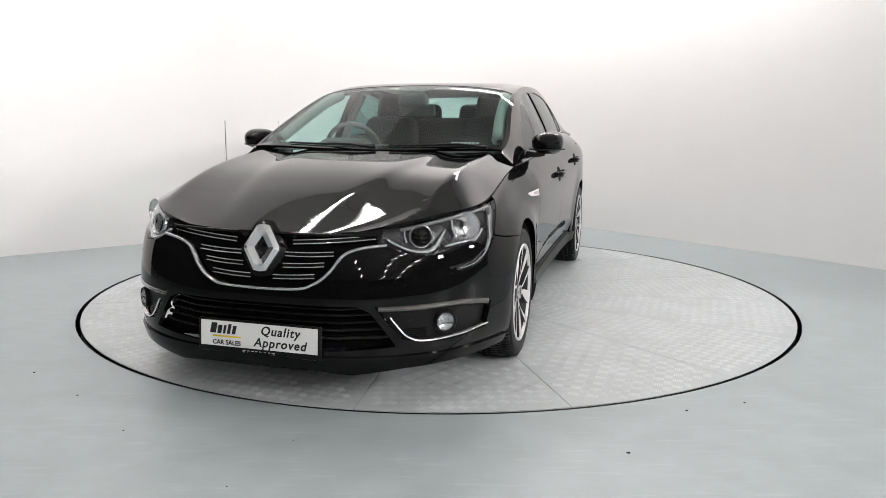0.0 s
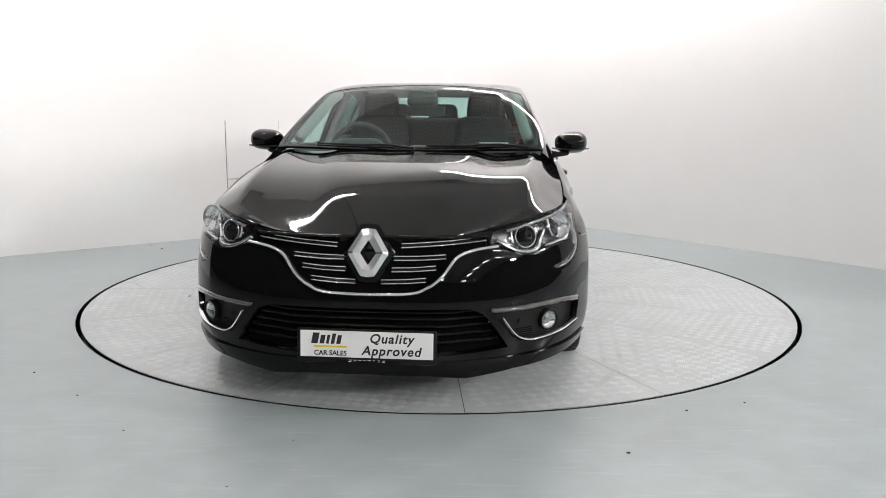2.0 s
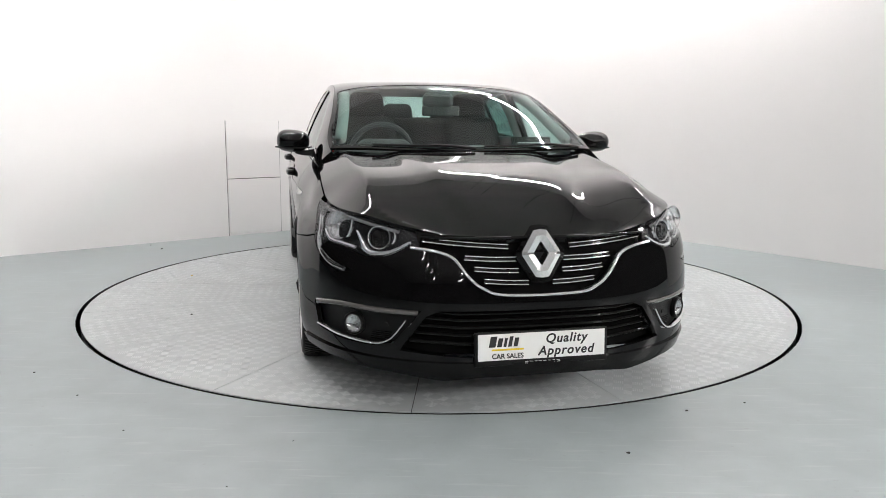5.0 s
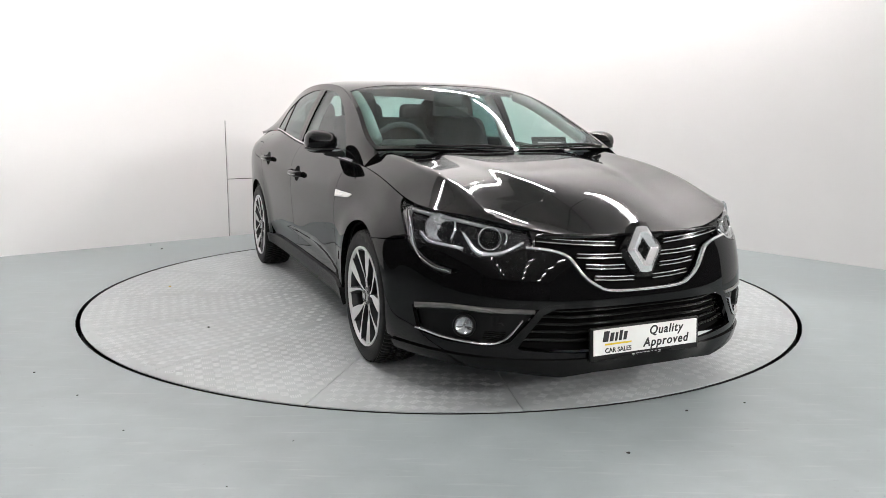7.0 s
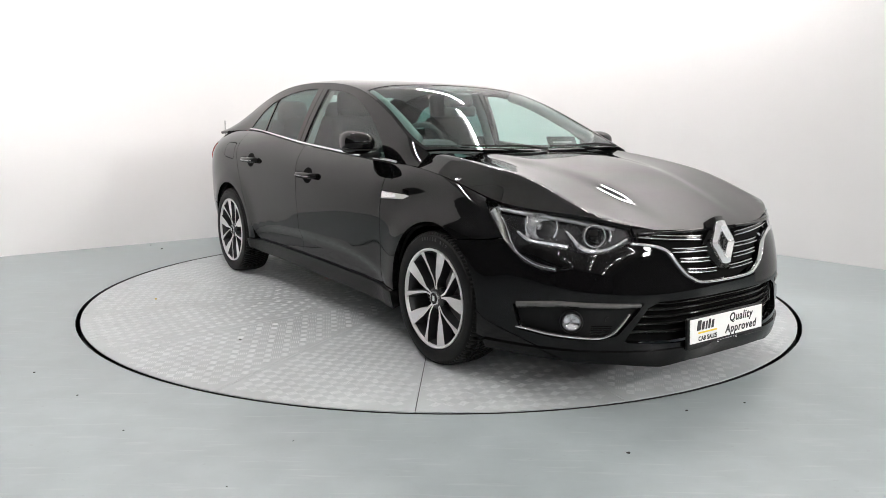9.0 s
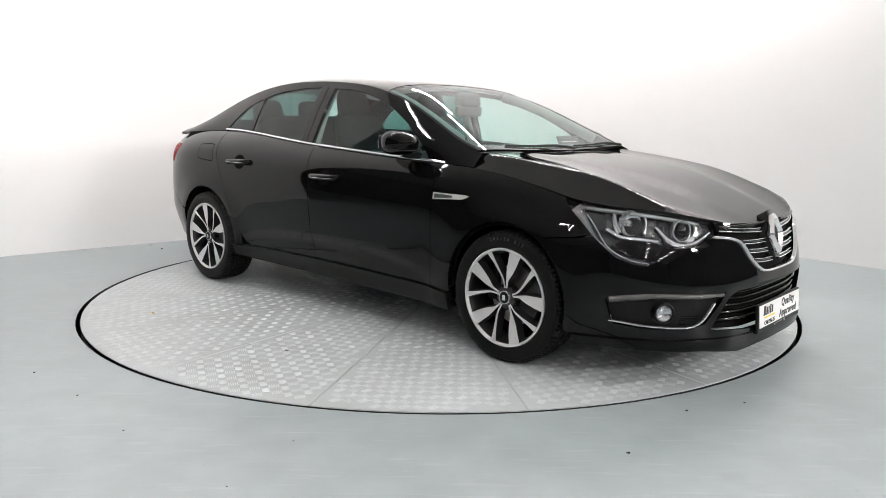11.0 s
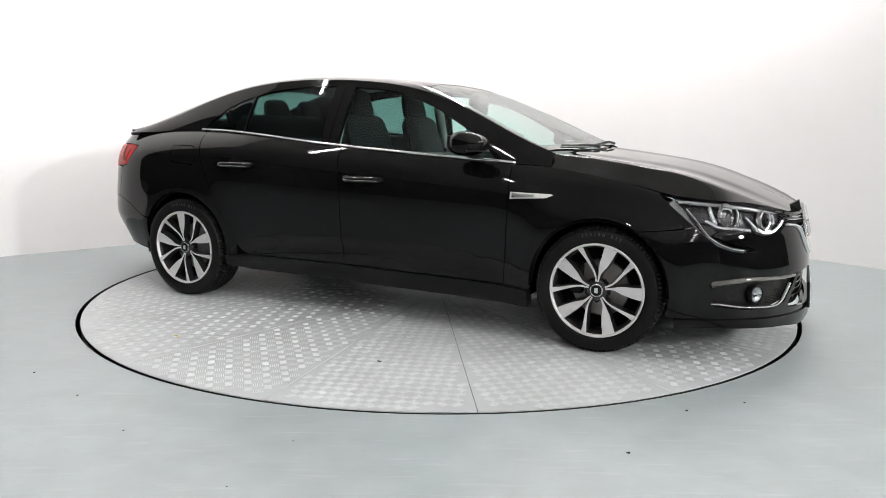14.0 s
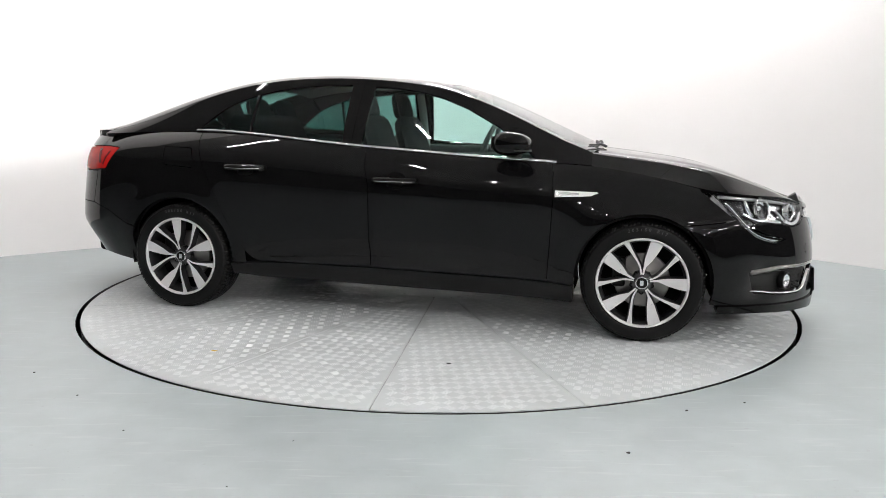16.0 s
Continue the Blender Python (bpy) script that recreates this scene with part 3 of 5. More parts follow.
def both(name, make, mat, parent=None, label=""):
    """The same part on both flanks: the near one mirrored. Returns (right, left)."""
    g = make()
    parents = parent if isinstance(parent, tuple) else (parent or car, parent or car)
    return g.mirrored().link(name, mat, parents[0], label), g.link(name, mat, parents[1], label)


HEADLIGHT = [(1.235, 0.793), (1.11, 0.783), (0.80, 0.762), (0.51, 0.718), (0.490, 0.666), (0.612, 0.620), (0.70, 0.613), (0.80, 0.636), (0.93, 0.650),
             (0.985, 0.620), (0.885, 0.580), (0.762, 0.556), (0.847, 0.536), (0.958, 0.573), (1.065, 0.658)]
MOUTH = [(-0.001, 0.474), (0.141, 0.479), (0.228, 0.504), (0.283, 0.546), (0.343, 0.613), (0.419, 0.642), (0.485, 0.652)]
FOG = [(1.0, 0.395), (0.83, 0.425), (0.63, 0.422), (0.465, 0.418), (0.51, 0.36), (0.575, 0.290), (0.67, 0.268), (0.83, 0.272), (0.97, 0.290)]


# -- front bumper --
def front_bumper():
    cut = arch(UF, 180 - 58, 180 + 17)
    half = [(0.0, 0.698)] + [(u, belt_u(u) - 0.003) for u in np.linspace(0.1, 0.48, 6)] + [(0.51, 0.720)] + HEADLIGHT[4:] \
        + [(1.145, 0.642)] + [c for c in cut] + [(1.13, 0.216), (0.95, 0.218), (0.6, 0.218), (0.3, 0.214), (0.0, 0.214)]
    half = [h for i, h in enumerate(half) if i != len(half) - 1] + [(0.0, 0.214)]
    loop = half[1:-1] + [(-u, z) for u, z in half[1:-1][::-1]]
    lower_half = MOUTH[::-1][:-1]
    grille = lower_half + [(-u, z) for u, z in lower_half[::-1]] + [(-0.48, 0.692), (-0.30, 0.688), (0.30, 0.688), (0.48, 0.692)]
    low = [(0.395, 0.418), (0.445, 0.395), (0.55, 0.260), (0.32, 0.241), (-0.32, 0.241), (-0.55, 0.260), (-0.445, 0.395), (-0.395, 0.418)]
    fl = [(-u, z) for u, z in FOG]
    g = skin(shell, loop, [grille, low, FOG, fl], 0.022, 0.0015, rim=0.02)
    b = g.link("front_bumper", PAINT, car)
    skin(shell, grille, (), 0.04, 0, off=-0.035, rim=0).link("grille_backing", DARK, b)
    skin(shell, low, (), 0.04, 0, off=-0.05, rim=0).link("grille_backing", DARK, b)
    return b


bumper = front_bumper()


def strip(fn, mid, width, thick, name, mat, parent, label="", lift=0.0, mirror=True, k=5):
    """A moulding with a rounded back along a way on a surface."""
    P = smooth(mid, k)
    w = width if callable(width) else (lambda t: width)

    def make(sgn):
        V, N = [], []
        n = len(P)
        for i, p in enumerate(P):
            a, b = P[max(i - 1, 0)], P[min(i + 1, n - 1)]
            d = (b - a) / max(np.hypot(*(b - a)), 1e-9)
            q = np.array((-d[1], d[0]))
            c0 = fn(*p)
            nn = np.cross(fn(p[0] + 0.004, p[1]) - fn(p[0] - 0.004, p[1]), fn(p[0], p[1] + 0.004) - fn(p[0], p[1] - 0.004))
            nn /= np.linalg.norm(nn)
            if np.dot(nn, c0 - np.array((min(max(c0[0], -2.9), 0.2), 0, 0.55))) < 0:
                nn = -nn
            for s, hgt in ((-1, -0.004), (-1, 0.45), (-0.55, 0.9), (0, 1.0), (0.55, 0.9), (1, 0.45), (1, -0.004)):
                e = fn(*(p + q * s * w(i / (n - 1)) / 2))
                V.append((e + nn * (lift + (hgt * thick if hgt > 0 else -0.006))))
                side_v = (fn(*(p + q * 0.01)) - fn(*(p - q * 0.01)))
                side_v = side_v / np.linalg.norm(side_v)
                m = nn * max(0.25, 1 - abs(s) * 0.9) + side_v * s * 0.9
                N.append(m / np.linalg.norm(m))
        F = []
        for i in range(n - 1):
            for j in range(6):
                F.append((i * 7 + j, i * 7 + j + 1, (i + 1) * 7 + j + 1, (i + 1) * 7 + j))
        F += [tuple(range(7))[::-1], tuple(range((n - 1) * 7, n * 7))]
        # wind outwards
        a, b, c = (np.array(V[F[2][j]]) for j in range(3))
        if np.dot(np.cross(b - a, c - a), N[F[2][0]]) < 0:
            F = [f[::-1] for f in F]
        g = Geo()
        g.add(V, F, N)
        return g.mirrored() if sgn < 0 else g
    obs = [make(s).link(name, mat, parent, label) for s in ((-1, 1) if mirror else (1,))]
    return obs


# chrome surround of the mouth, one sweep from lamp to lamp
sweep = [(0.52, 0.654)] + MOUTH[::-1][1:-1]
strip(shell, sweep + [(-u, z) for u, z in sweep[::-1]], 0.0125, 0.011, "grille_surround", CHROME, bumper, "curved chrome grille surround", 0.002, False, 6)
for a, b in (((0.475, 0.687), (0.130, 0.661)), ((0.305, 0.621), (0.100, 0.614)), ((0.262, 0.579), (0.090, 0.570)), ((0.222, 0.533), (0.050, 0.524))):
    mid = ((a[0] + b[0]) / 2, (a[1] + b[1]) / 2 - 0.002)
    # a black blade with a chrome lip above and below
    strip(shell, [a, mid, b], 0.024, 0.010, "grille_bar", GLOSS, bumper, lift=-0.022)
    for dz in (0.0075, -0.0075):
        strip(shell, [(a[0], a[1] + dz), (mid[0], mid[1] + dz), (b[0], b[1] + dz)], 0.0045, 0.005, "bar_trim", CHROME, bumper, lift=-0.010)
# top strip of the grille in body colour
strip(shell, [(0.48, 0.694), (0.3, 0.692), (0.12, 0.692)], 0.012, 0.006, "grille_lip", GLOSS, bumper)
for z in (0.285, 0.315, 0.345, 0.375, 0.402):
    e = 0.55 - (z - 0.260) * 0.78
    strip(shell, [(e - 0.01, z + 0.010), (0.36, z + 0.004), (0.30, z), (0.0, z), (-0.30, z), (-0.36, z + 0.004), (-e + 0.01, z + 0.010)], 0.016, 0.008, "slat", GLOSS, bumper, lift=-0.035, mirror=False, k=4)


def emblem():
    """A chrome diamond on a black badge plate."""
    m = Matrix.Translation((0.896, 0, 0.630)) @ Matrix.Rotation(math.radians(-14), 4, "Y")
    cutp = [(0, 0.094), (0.027, 0.090), (0.078, 0.006), (0.078, -0.006), (0.027, -0.090), (0, -0.094), (-0.027, -0.090), (-0.078, -0.006), (-0.078, 0.006), (-0.027, 0.090)]
    g = Geo()
    # plate
    V = [(0.0, y * 1.30, z * 1.22) for y, z in cutp]
    k = len(V)
    V2 = [(-0.10, y * 0.9, z * 0.80 - 0.012) for _, y, z in V]
    g.add(V + V2, [tuple(range(k)), *[(i, k + i, k + (i + 1) % k, (i + 1) % k) for i in range(k)]])
    g2 = Geo()
    for v in range(len(g.v)):
        g.v[v] = tuple(m @ Vector(g.v[v]))
    g.link("badge_plate", GLOSS, bumper)
    ridge = [(y * 0.74, z * 0.74) for y, z in cutp]
    hole = [(0, 0.048), (0.004, 0.043), (0.030, 0.003), (0.030, -0.003), (0.004, -0.043), (0, -0.048), (-0.004, -0.043), (-0.030, -0.003), (-0.030, 0.003), (-0.004, 0.043)]
    for i in range(k):
        j = (i + 1) % k
        rows = [(0.004, cutp), (0.016, cutp), (0.028, ridge), (0.016, hole), (0.001, hole)]
        for (xa, pa), (xb, pb) in zip(rows, rows[1:]):
            q = [Vector((xa, *pa[i])), Vector((xa, *pa[j])), Vector((xb, *pb[j])), Vector((xb, *pb[i]))]
            g2.add([m @ c for c in q], [(3, 2, 1, 0)])
    g2.link("emblem", SATIN, bumper, "chrome diamond emblem")


emblem()


# -- fog lamp pods --
def fog_side():
    both("fog_panel", lambda: skin(shell, FOG, (), 0.03, 0.0, off=-0.028, rim=0), TRIM, bumper)
    strip(shell, [(0.985, 0.394), (0.82, 0.414), (0.64, 0.411), (0.478, 0.408)], lambda t: 0.030 - 0.012 * t, 0.007, "daytime_lamp", AMBERGREY, bumper, "smoked light strip over the fog lamp", lift=-0.004)
    strip(shell, [(0.985, 0.300), (0.93, 0.296), (0.84, 0.284), (0.67, 0.276), (0.605, 0.291), (0.568, 0.320), (0.525, 0.376)], 0.008, 0.008, "fog_trim", CHROME, bumper, "curved chrome trim under the fog lamp", lift=-0.004)
    c = shell(0.755, 0.340)
    n = np.array((0.80, 0.60, 0.0))
    rot = Vector(n).to_track_quat("-Y", "Z").to_matrix().to_4x4()
    for sgn in (-1, 1):
        def place(g, back=0.0):
            mm = Matrix.Translation(Vector(c - n * (0.012 + back))) @ rot
            g.v = [tuple(mm @ Vector(v)) for v in g.v]
            g.n = [tuple(mm.to_3x3() @ Vector(v)) for v in g.n]
            return g.mirrored() if sgn < 0 else g
        lamp = place(lathe([(0.0464, 0.020), (0.0464, -0.004), (0.0424, -0.010), (0.0376, -0.008), (0.0360, 0.010)], 28)).link("fog_lamp", TRIM, bumper)
        place(lathe([(0.0360, -0.004), (0.0340, 0.004), (0.0200, 0.013), (0.0007, 0.016)], 28)).link("reflector", FOGBOWL, lamp, "bright bowl reflector")
        place(lathe([(0.0050, 0.015), (0.0050, 0.004), (0.0007, 0.001)], 12)).link("bulb", SATIN, lamp)
        place(lathe([(0.0360, -0.005), (0.0240, -0.012), (0.0007, -0.015)], 28)).link("lens", LENS, lamp)
    for z in (0.288, 0.296, 0.304, 0.312, 0.320):
        strip(shell, [(0.685 - (z - 0.288) * 0.3, z), (0.605 - (z - 0.288) * 0.5, z)], 0.003, 0.003, "vent_slat", GLOSS, bumper, lift=-0.026)


fog_side()
# tow-eye cap and parking sensors
for u, z, r in ((-0.555, 0.489, 0.027), (-0.61, 0.35, 0.010), (0.61, 0.35, 0.010)):
    if r > 0:
        ring = [(u + r * math.cos(a) * 0.95, z + r * math.sin(a)) for a in np.linspace(0, 2 * math.pi, 25)[:-1]]
        skin(shell, ring, (), 0.01, 0.0, off=-0.0165 if abs(u) > 0.6 else 0.0012, rim=0.004).link("tow_cap" if r > 0.02 else "parking_sensor", PAINT if r > 0.02 else TRIM, bumper)


# -- splitter lip --
def lip():
    half = [(0.0, 0.165), (0.25, 0.163), (0.40, 0.150), (0.60, 0.172), (0.9, 0.182), (1.15, 0.182), (1.15, 0.220), (0.9, 0.223), (0.6, 0.223), (0.40, 0.219), (0.25, 0.218), (0.0, 0.218)]
    loop = half + [(-u, z) for u, z in half[::-1][1:-1]]
    g = skin(shell, loop, (), 0.03, 0.0, off=0.010, rim=0.05)
    g.link("front_lip", LIPBLACK, bumper)


lip()


# -- number plate --
def number_plate():
    m = Matrix.Translation((0.957, -0.001, 0.281)) @ Matrix.Rotation(math.radians(-4), 4, "Y") @ pose(0, 0, 0, 90, 0, 90)
    frame_bm = block((0.545, 0.135, 0.014), 0.006, pose(0, -0.008, -0.008))
    g = Geo()
    g.bm(frame_bm, m, False)
    pl = g.link("number_plate", TRIM, car, "black holder with a white dealer plate")
    part("plate_face", block((0.518, 0.103, 0.003), 0.0012, m @ pose(0, 0, 0.001)), PLATE, pl)
    words("plate_word", "Quality", 0.050, INK, pl, m @ pose(0.096, 0.024, 0.0032), 0.22, space=1.15)
    words("plate_word", "Approved", 0.050, INK, pl, m @ pose(0.096, -0.024, 0.0032), 0.22, space=1.15)
    words("plate_word", "CAR SALES", 0.0265, INK, pl, m @ pose(-0.141, -0.036, 0.0032), 0.0)
    for i, (w, h) in enumerate(((0.026, 0.042), (0.018, 0.034), (0.011, 0.034), (0.014, 0.040), (0.016, 0.034))):
        x = (-0.200, -0.171, -0.149, -0.129, -0.106)[i]
        bm = block((w, h, 0.001), 0, pose(x, 0.022 + (h - 0.042) / 2, 0.0032))
        for v in bm.verts:
            v.co.x += 0.2 * (v.co.y - 0.02)
        part("plate_bar", bm, INK, pl, m=m)
    part("plate_line", block((0.128, 0.007, 0.001), 0, pose(-0.141, -0.010, 0.0032)), YELLOW, pl, m=m)
    for i in range(8):
        part("holder_bar", block((0.013 if i not in (5, 6) else 0.009, 0.008, 0.001), 0, pose(-0.063 + i * 0.0185, -0.065, -0.0002)), PALE, pl, m=m)


number_plate()


# -- head lamps --
def head_lamps():
    cover = HEADLIGHT
    bowls = both("headlight", lambda: skin(shell, [(u, z) for u, z in cover], (), 0.025, 0.001, off=-0.03, rim=0.0), LAMPDARK, car, "clear-lens headlight with dark bezel")
    for hl, sgn in zip(bowls, (-1, 1)):
        def put(g, name, mat, label=""):
            (g.mirrored() if sgn < 0 else g).link(name, mat, hl, label)

        def disc(u, z, back, prof, name, mat, label=""):
            c = shell(u, z)
            n = np.array((0.90, 0.42, 0.10))
            n /= np.linalg.norm(n)
            mm = Matrix.Translation(Vector(c - n * back)) @ Vector(n).to_track_quat("-Y", "Z").to_matrix().to_4x4()
            g = lathe(prof, 28)
            g.v = [tuple(mm @ Vector(v)) for v in g.v]
            g.n = [tuple(mm.to_3x3() @ Vector(v)) for v in g.n]
            put(g, name, mat, label)
        put(skin(shell, cover, (), 0.02, 0.001, off=0.0, rim=0.0), "lens", LENS, "clear lens")
        # projector near the grille, bowl reflector near the wing
        disc(0.665, 0.684, 0.016, [(0.047, 0.02), (0.047, -0.004), (0.044, -0.008), (0.040, 0.0), (0.038, 0.012)], "projector_ring", SATIN)
        disc(0.665, 0.684, 0.016, [(0.037, 0.006), (0.029, -0.008), (0.016, -0.016), (0.001, -0.019)], "projector_lens", GLOSS)
        disc(0.905, 0.714, 0.014, [(0.056, -0.008), (0.053, -0.002), (0.049, 0.006), (0.034, 0.018), (0.014, 0.025), (0.001, 0.027)], "reflector", BOWL)
        disc(0.905, 0.714, 0.014, [(0.013, 0.02), (0.013, -0.006), (0.001, -0.01)], "bulb", SATIN)

        def line(pts, w, th, name, mat, lift):
            g = strip(shell, pts, w, th, name, mat, hl, lift=lift, mirror=False)[0]
            if sgn < 0:
                for v in g.data.vertices:
                    v.co.y = -v.co.y
                g.data.flip_normals()
        # pale light guide down the outer edge and back along the lower arm
        line([(1.185, 0.776), (1.12, 0.705), (1.035, 0.618), (0.93, 0.568), (0.82, 0.549)], lambda t: 0.050 - 0.034 * t, 0.006, "light_guide", LAMPGREY, -0.020)
        line([(1.110, 0.742), (1.045, 0.672), (0.985, 0.606), (0.90, 0.564), (0.82, 0.552)], 0.007, 0.008, "trim_line", CHROME, -0.008)
        # bright shroud: sides of the bowl, shelf to the projector, swoosh under it
        line([(0.985, 0.765), (0.978, 0.715), (0.955, 0.676)], lambda t: 0.020 + 0.010 * t, 0.006, "lamp_shroud", CHROME, -0.022)
        line([(0.838, 0.752), (0.832, 0.715), (0.845, 0.676)], 0.010, 0.007, "lamp_shroud", CHROME, -0.020)
        line([(1.015, 0.692), (0.945, 0.662), (0.86, 0.654), (0.775, 0.645)], 0.014, 0.007, "trim_line", CHROME, -0.014)
        line([(0.79, 0.705), (0.755, 0.668), (0.725, 0.640)], lambda t: 0.010 + 0.016 * t, 0.006, "lamp_shroud", CHROME, -0.018)
        line([(0.735, 0.650), (0.69, 0.630), (0.625, 0.632), (0.575, 0.650), (0.525, 0.676)], lambda t: 0.022 - 0.010 * t, 0.008, "lamp_shroud", CHROME, -0.014)
        line([(0.600, 0.712), (0.596, 0.690), (0.606, 0.665)], 0.009, 0.006, "lamp_shroud", CHROME, -0.018)
        line([(1.15, 0.778), (0.82, 0.752), (0.58, 0.714)], 0.012, 0.005, "upper_trim", LAMPGREY, -0.012)


head_lamps()


# -- hood --
def hood_loop():
    edge = []
    for u in np.concatenate([np.linspace(0.0, 1.0, 28), np.linspace(1.03, UF + 0.345, 21)]):
        p = shell(u, belt_u(u))
        edge.append((p[0], p[1]))
    cowl = [(-0.262 - 0.095 * (y / 0.76) ** 2, y) for y in np.linspace(0.75, 0.0, 16)]
    half = edge + cowl
    return half + [(x, -y) for x, y in half[::-1] if y > 1e-3]


bonnet = skin(hood, hood_loop(), (), 0.024, 0.004, rim=0.02, inward=(0.2, 0, 0.0)).link("hood", PAINT, car, "sculpted glossy black bonnet")


# -- flanks --
def fender():
    loop = [(1.145, 0.645), (1.068, 0.661), (1.238, 0.795)] + along_top(1.245, 1.975) + [(2.005, belt_u(2.0) - 0.004), (1.993, 0.749), (2.005, 0.50), (2.017, 0.295), (1.874, 0.285)] \
        + arch(UF, -4, 122)
    return skin(shell, loop, (), 0.022, 0.002, rim=0.03)


def front_door():
    loop = [(2.017, 0.295), (2.005, 0.50), (1.993, 0.749), (2.005, belt_u(2.0) - 0.004)] + along_top(2.03, 3.06) + [(3.042, 0.87), (3.02, 0.778), (3.023, 0.312)]
    return skin(shell, loop, (), 0.024, 0.002, rim=0.02)


def rear_door():
    loop = [(3.023, 0.312), (3.02, 0.778), (3.042, 0.87)] + along_top(3.06, 4.13) + smooth([(4.117, 1.02), (4.062, 0.90), (4.029, 0.815), (3.918, 0.566), (3.80, 0.375), (3.74, 0.318), (3.66, 0.312)], 4)
    return skin(shell, loop, (), 0.024, 0.002, rim=0.02)


FLAP = [(4.33, 0.976), (4.17, 0.974), (4.143, 0.968), (4.118, 0.90), (4.111, 0.868), (4.13, 0.858), (4.30, 0.872), (4.318, 0.885)]


def quarter():
    loop = along_top(4.13, 4.86) + [(4.865, 0.975), (4.80, 0.974), (4.692, 0.966), (4.785, 0.835), (4.86, 0.826), (4.90, 0.62)] + [(4.75, 0.58), (4.60, 0.505)] + arch(UR, 28, 187) + [(3.80, 0.30), (3.80, 0.375)] \
        + [(3.918, 0.566), (4.029, 0.815), (4.062, 0.90), (4.117, 1.02)]
    return skin(shell, loop, [FLAP], 0.024, 0.002, rim=0.02)


def rear_bumper():
    loop = arch(UR, 27, -12) + [(UR + 0.42, 0.275), (4.9, 0.295), (U_REAR, 0.295), (U_REAR, 0.62), (4.90, 0.62), (4.75, 0.58), (4.60, 0.505)]
    g = skin(shell, loop, (), 0.035, 0.002, rim=0.02)
    m = g.mirrored()
    g.add(m.v, m.f, m.n)
    return g


TAIL = [(4.69, 0.963), (4.80, 0.972), (5.30, 0.955), (5.36, 0.85), (4.95, 0.822), (4.785, 0.837)]


def rear_end():
    loop = along_top(4.86, U_REAR, 0.0, 16) + [(U_REAR, 0.62), (4.90, 0.62), (4.865, 0.82), (5.0, 0.815), (5.37, 0.845), (5.31, 0.962), (4.865, 0.976)]
    g = skin(shell, loop, (), 0.035, 0.002, rim=0.02)
    m = g.mirrored()
    g.add(m.v, m.f, m.n)
    return g


fenders = both("fender", fender, PAINT)
front_doors = both("front_door", front_door, PAINT)
rear_doors = both("rear_door", rear_door, PAINT)
quarters = both("quarter_panel", quarter, PAINT)
both("fuel_flap", lambda: skin(shell, FLAP, (), 0.03, 0.002, rim=0.02), PAINT, quarters)
rear_bumper().link("rear_bumper", PAINT, car)
rear_end().link("boot_panel", PAINT, car)
tails = both("tail_lamp", lambda: skin(shell, TAIL, (), 0.025, 0.002, off=0.002, rim=0.02), REDLENS, car, "red tail lamp wrapping the corner")
for lamp, sgn in zip(tails, (-1, 1)):
    for way, wd in ((((4.872, 0.955), (4.855, 0.91), (4.838, 0.868)), 0.026), (((4.76, 0.942), (4.79, 0.90), (4.81, 0.858)), 0.012)):
        g = skin(shell, [(u + wd / 2, z) for u, z in way] + [(u - wd / 2, z) for u, z in way[::-1]], (), 0.02, 0.0, off=0.0045, rim=0.003)
        (g.mirrored() if sgn < 0 else g).link("lamp_divider", DARKLENS, lamp)
both("sill", lambda: skin(shell, [(1.875, 0.284), (2.017, 0.293), (3.023, 0.310), (3.66, 0.310), (3.80, 0.299), (3.885, 0.30), (3.875, 0.24), (3.70, 0.222), (2.9, 0.212), (1.875, 0.198)], (), 0.03, 0.001, off=0.016, rim=0.06), TRIM)


def inner_loop():
    return along_top(1.1, 4.9, 0.02, 40) + [(5.2, 0.90), (5.2, 0.30), (4.65, 0.26)] + arch(UR, 0, 180, ARCH - 0.01) + [(3.80, 0.24), (1.95, 0.21)] + arch(UF, 0, 180, ARCH - 0.01) + [(1.12, 0.24)]


both("inner_body", lambda: skin(shell, inner_loop(), (), 0.06, 0.0, off=-0.035, rim=0.0), DARK)
# wheel-arch lips and liners
for name, uc, xc in (("wheel_arch", UF, 0.0), ("wheel_arch", UR, -WHEELBASE)):
    def liner():
        g = Geo()
        a = np.radians(np.linspace(-12, 192, 33))
        V, N = [], []
        for y in (0.865, 0.55):
            for t in a:
                V.append((xc + (ARCH + 0.004) * math.cos(t), y, AXLE + 0.012 + (ARCH + 0.004) * math.sin(t)))
                N.append((-math.cos(t), 0, -math.sin(t)))
        g.add(V, [(i, i + 1, 34 + i, 33 + i) for i in range(32)], N)
        back = [(xc + ARCH * math.cos(t), 0.55, AXLE + 0.012 + ARCH * math.sin(t)) for t in a]
        g.add(back, [tuple(range(33))], [(0, 1, 0)] * 33)
        return g
    both(name, liner, DARK)
g = Geo()
g.bm(block((1.86, 1.46, 0.10), 0.03, pose(-1.355, 0, 0.25)), None, False)
g.bm(block((0.62, 1.02, 0.10), 0.03, pose(0.05, 0, 0.27)), None, False)
g.bm(block((1.30, 1.02, 0.10), 0.03, pose(-2.95, 0, 0.30)), None, False)
g.bm(block((0.34, 1.3, 0.05), 0.02, pose(0.58, 0, 0.215)), None, False)
g.link("underbody", DARK, car)


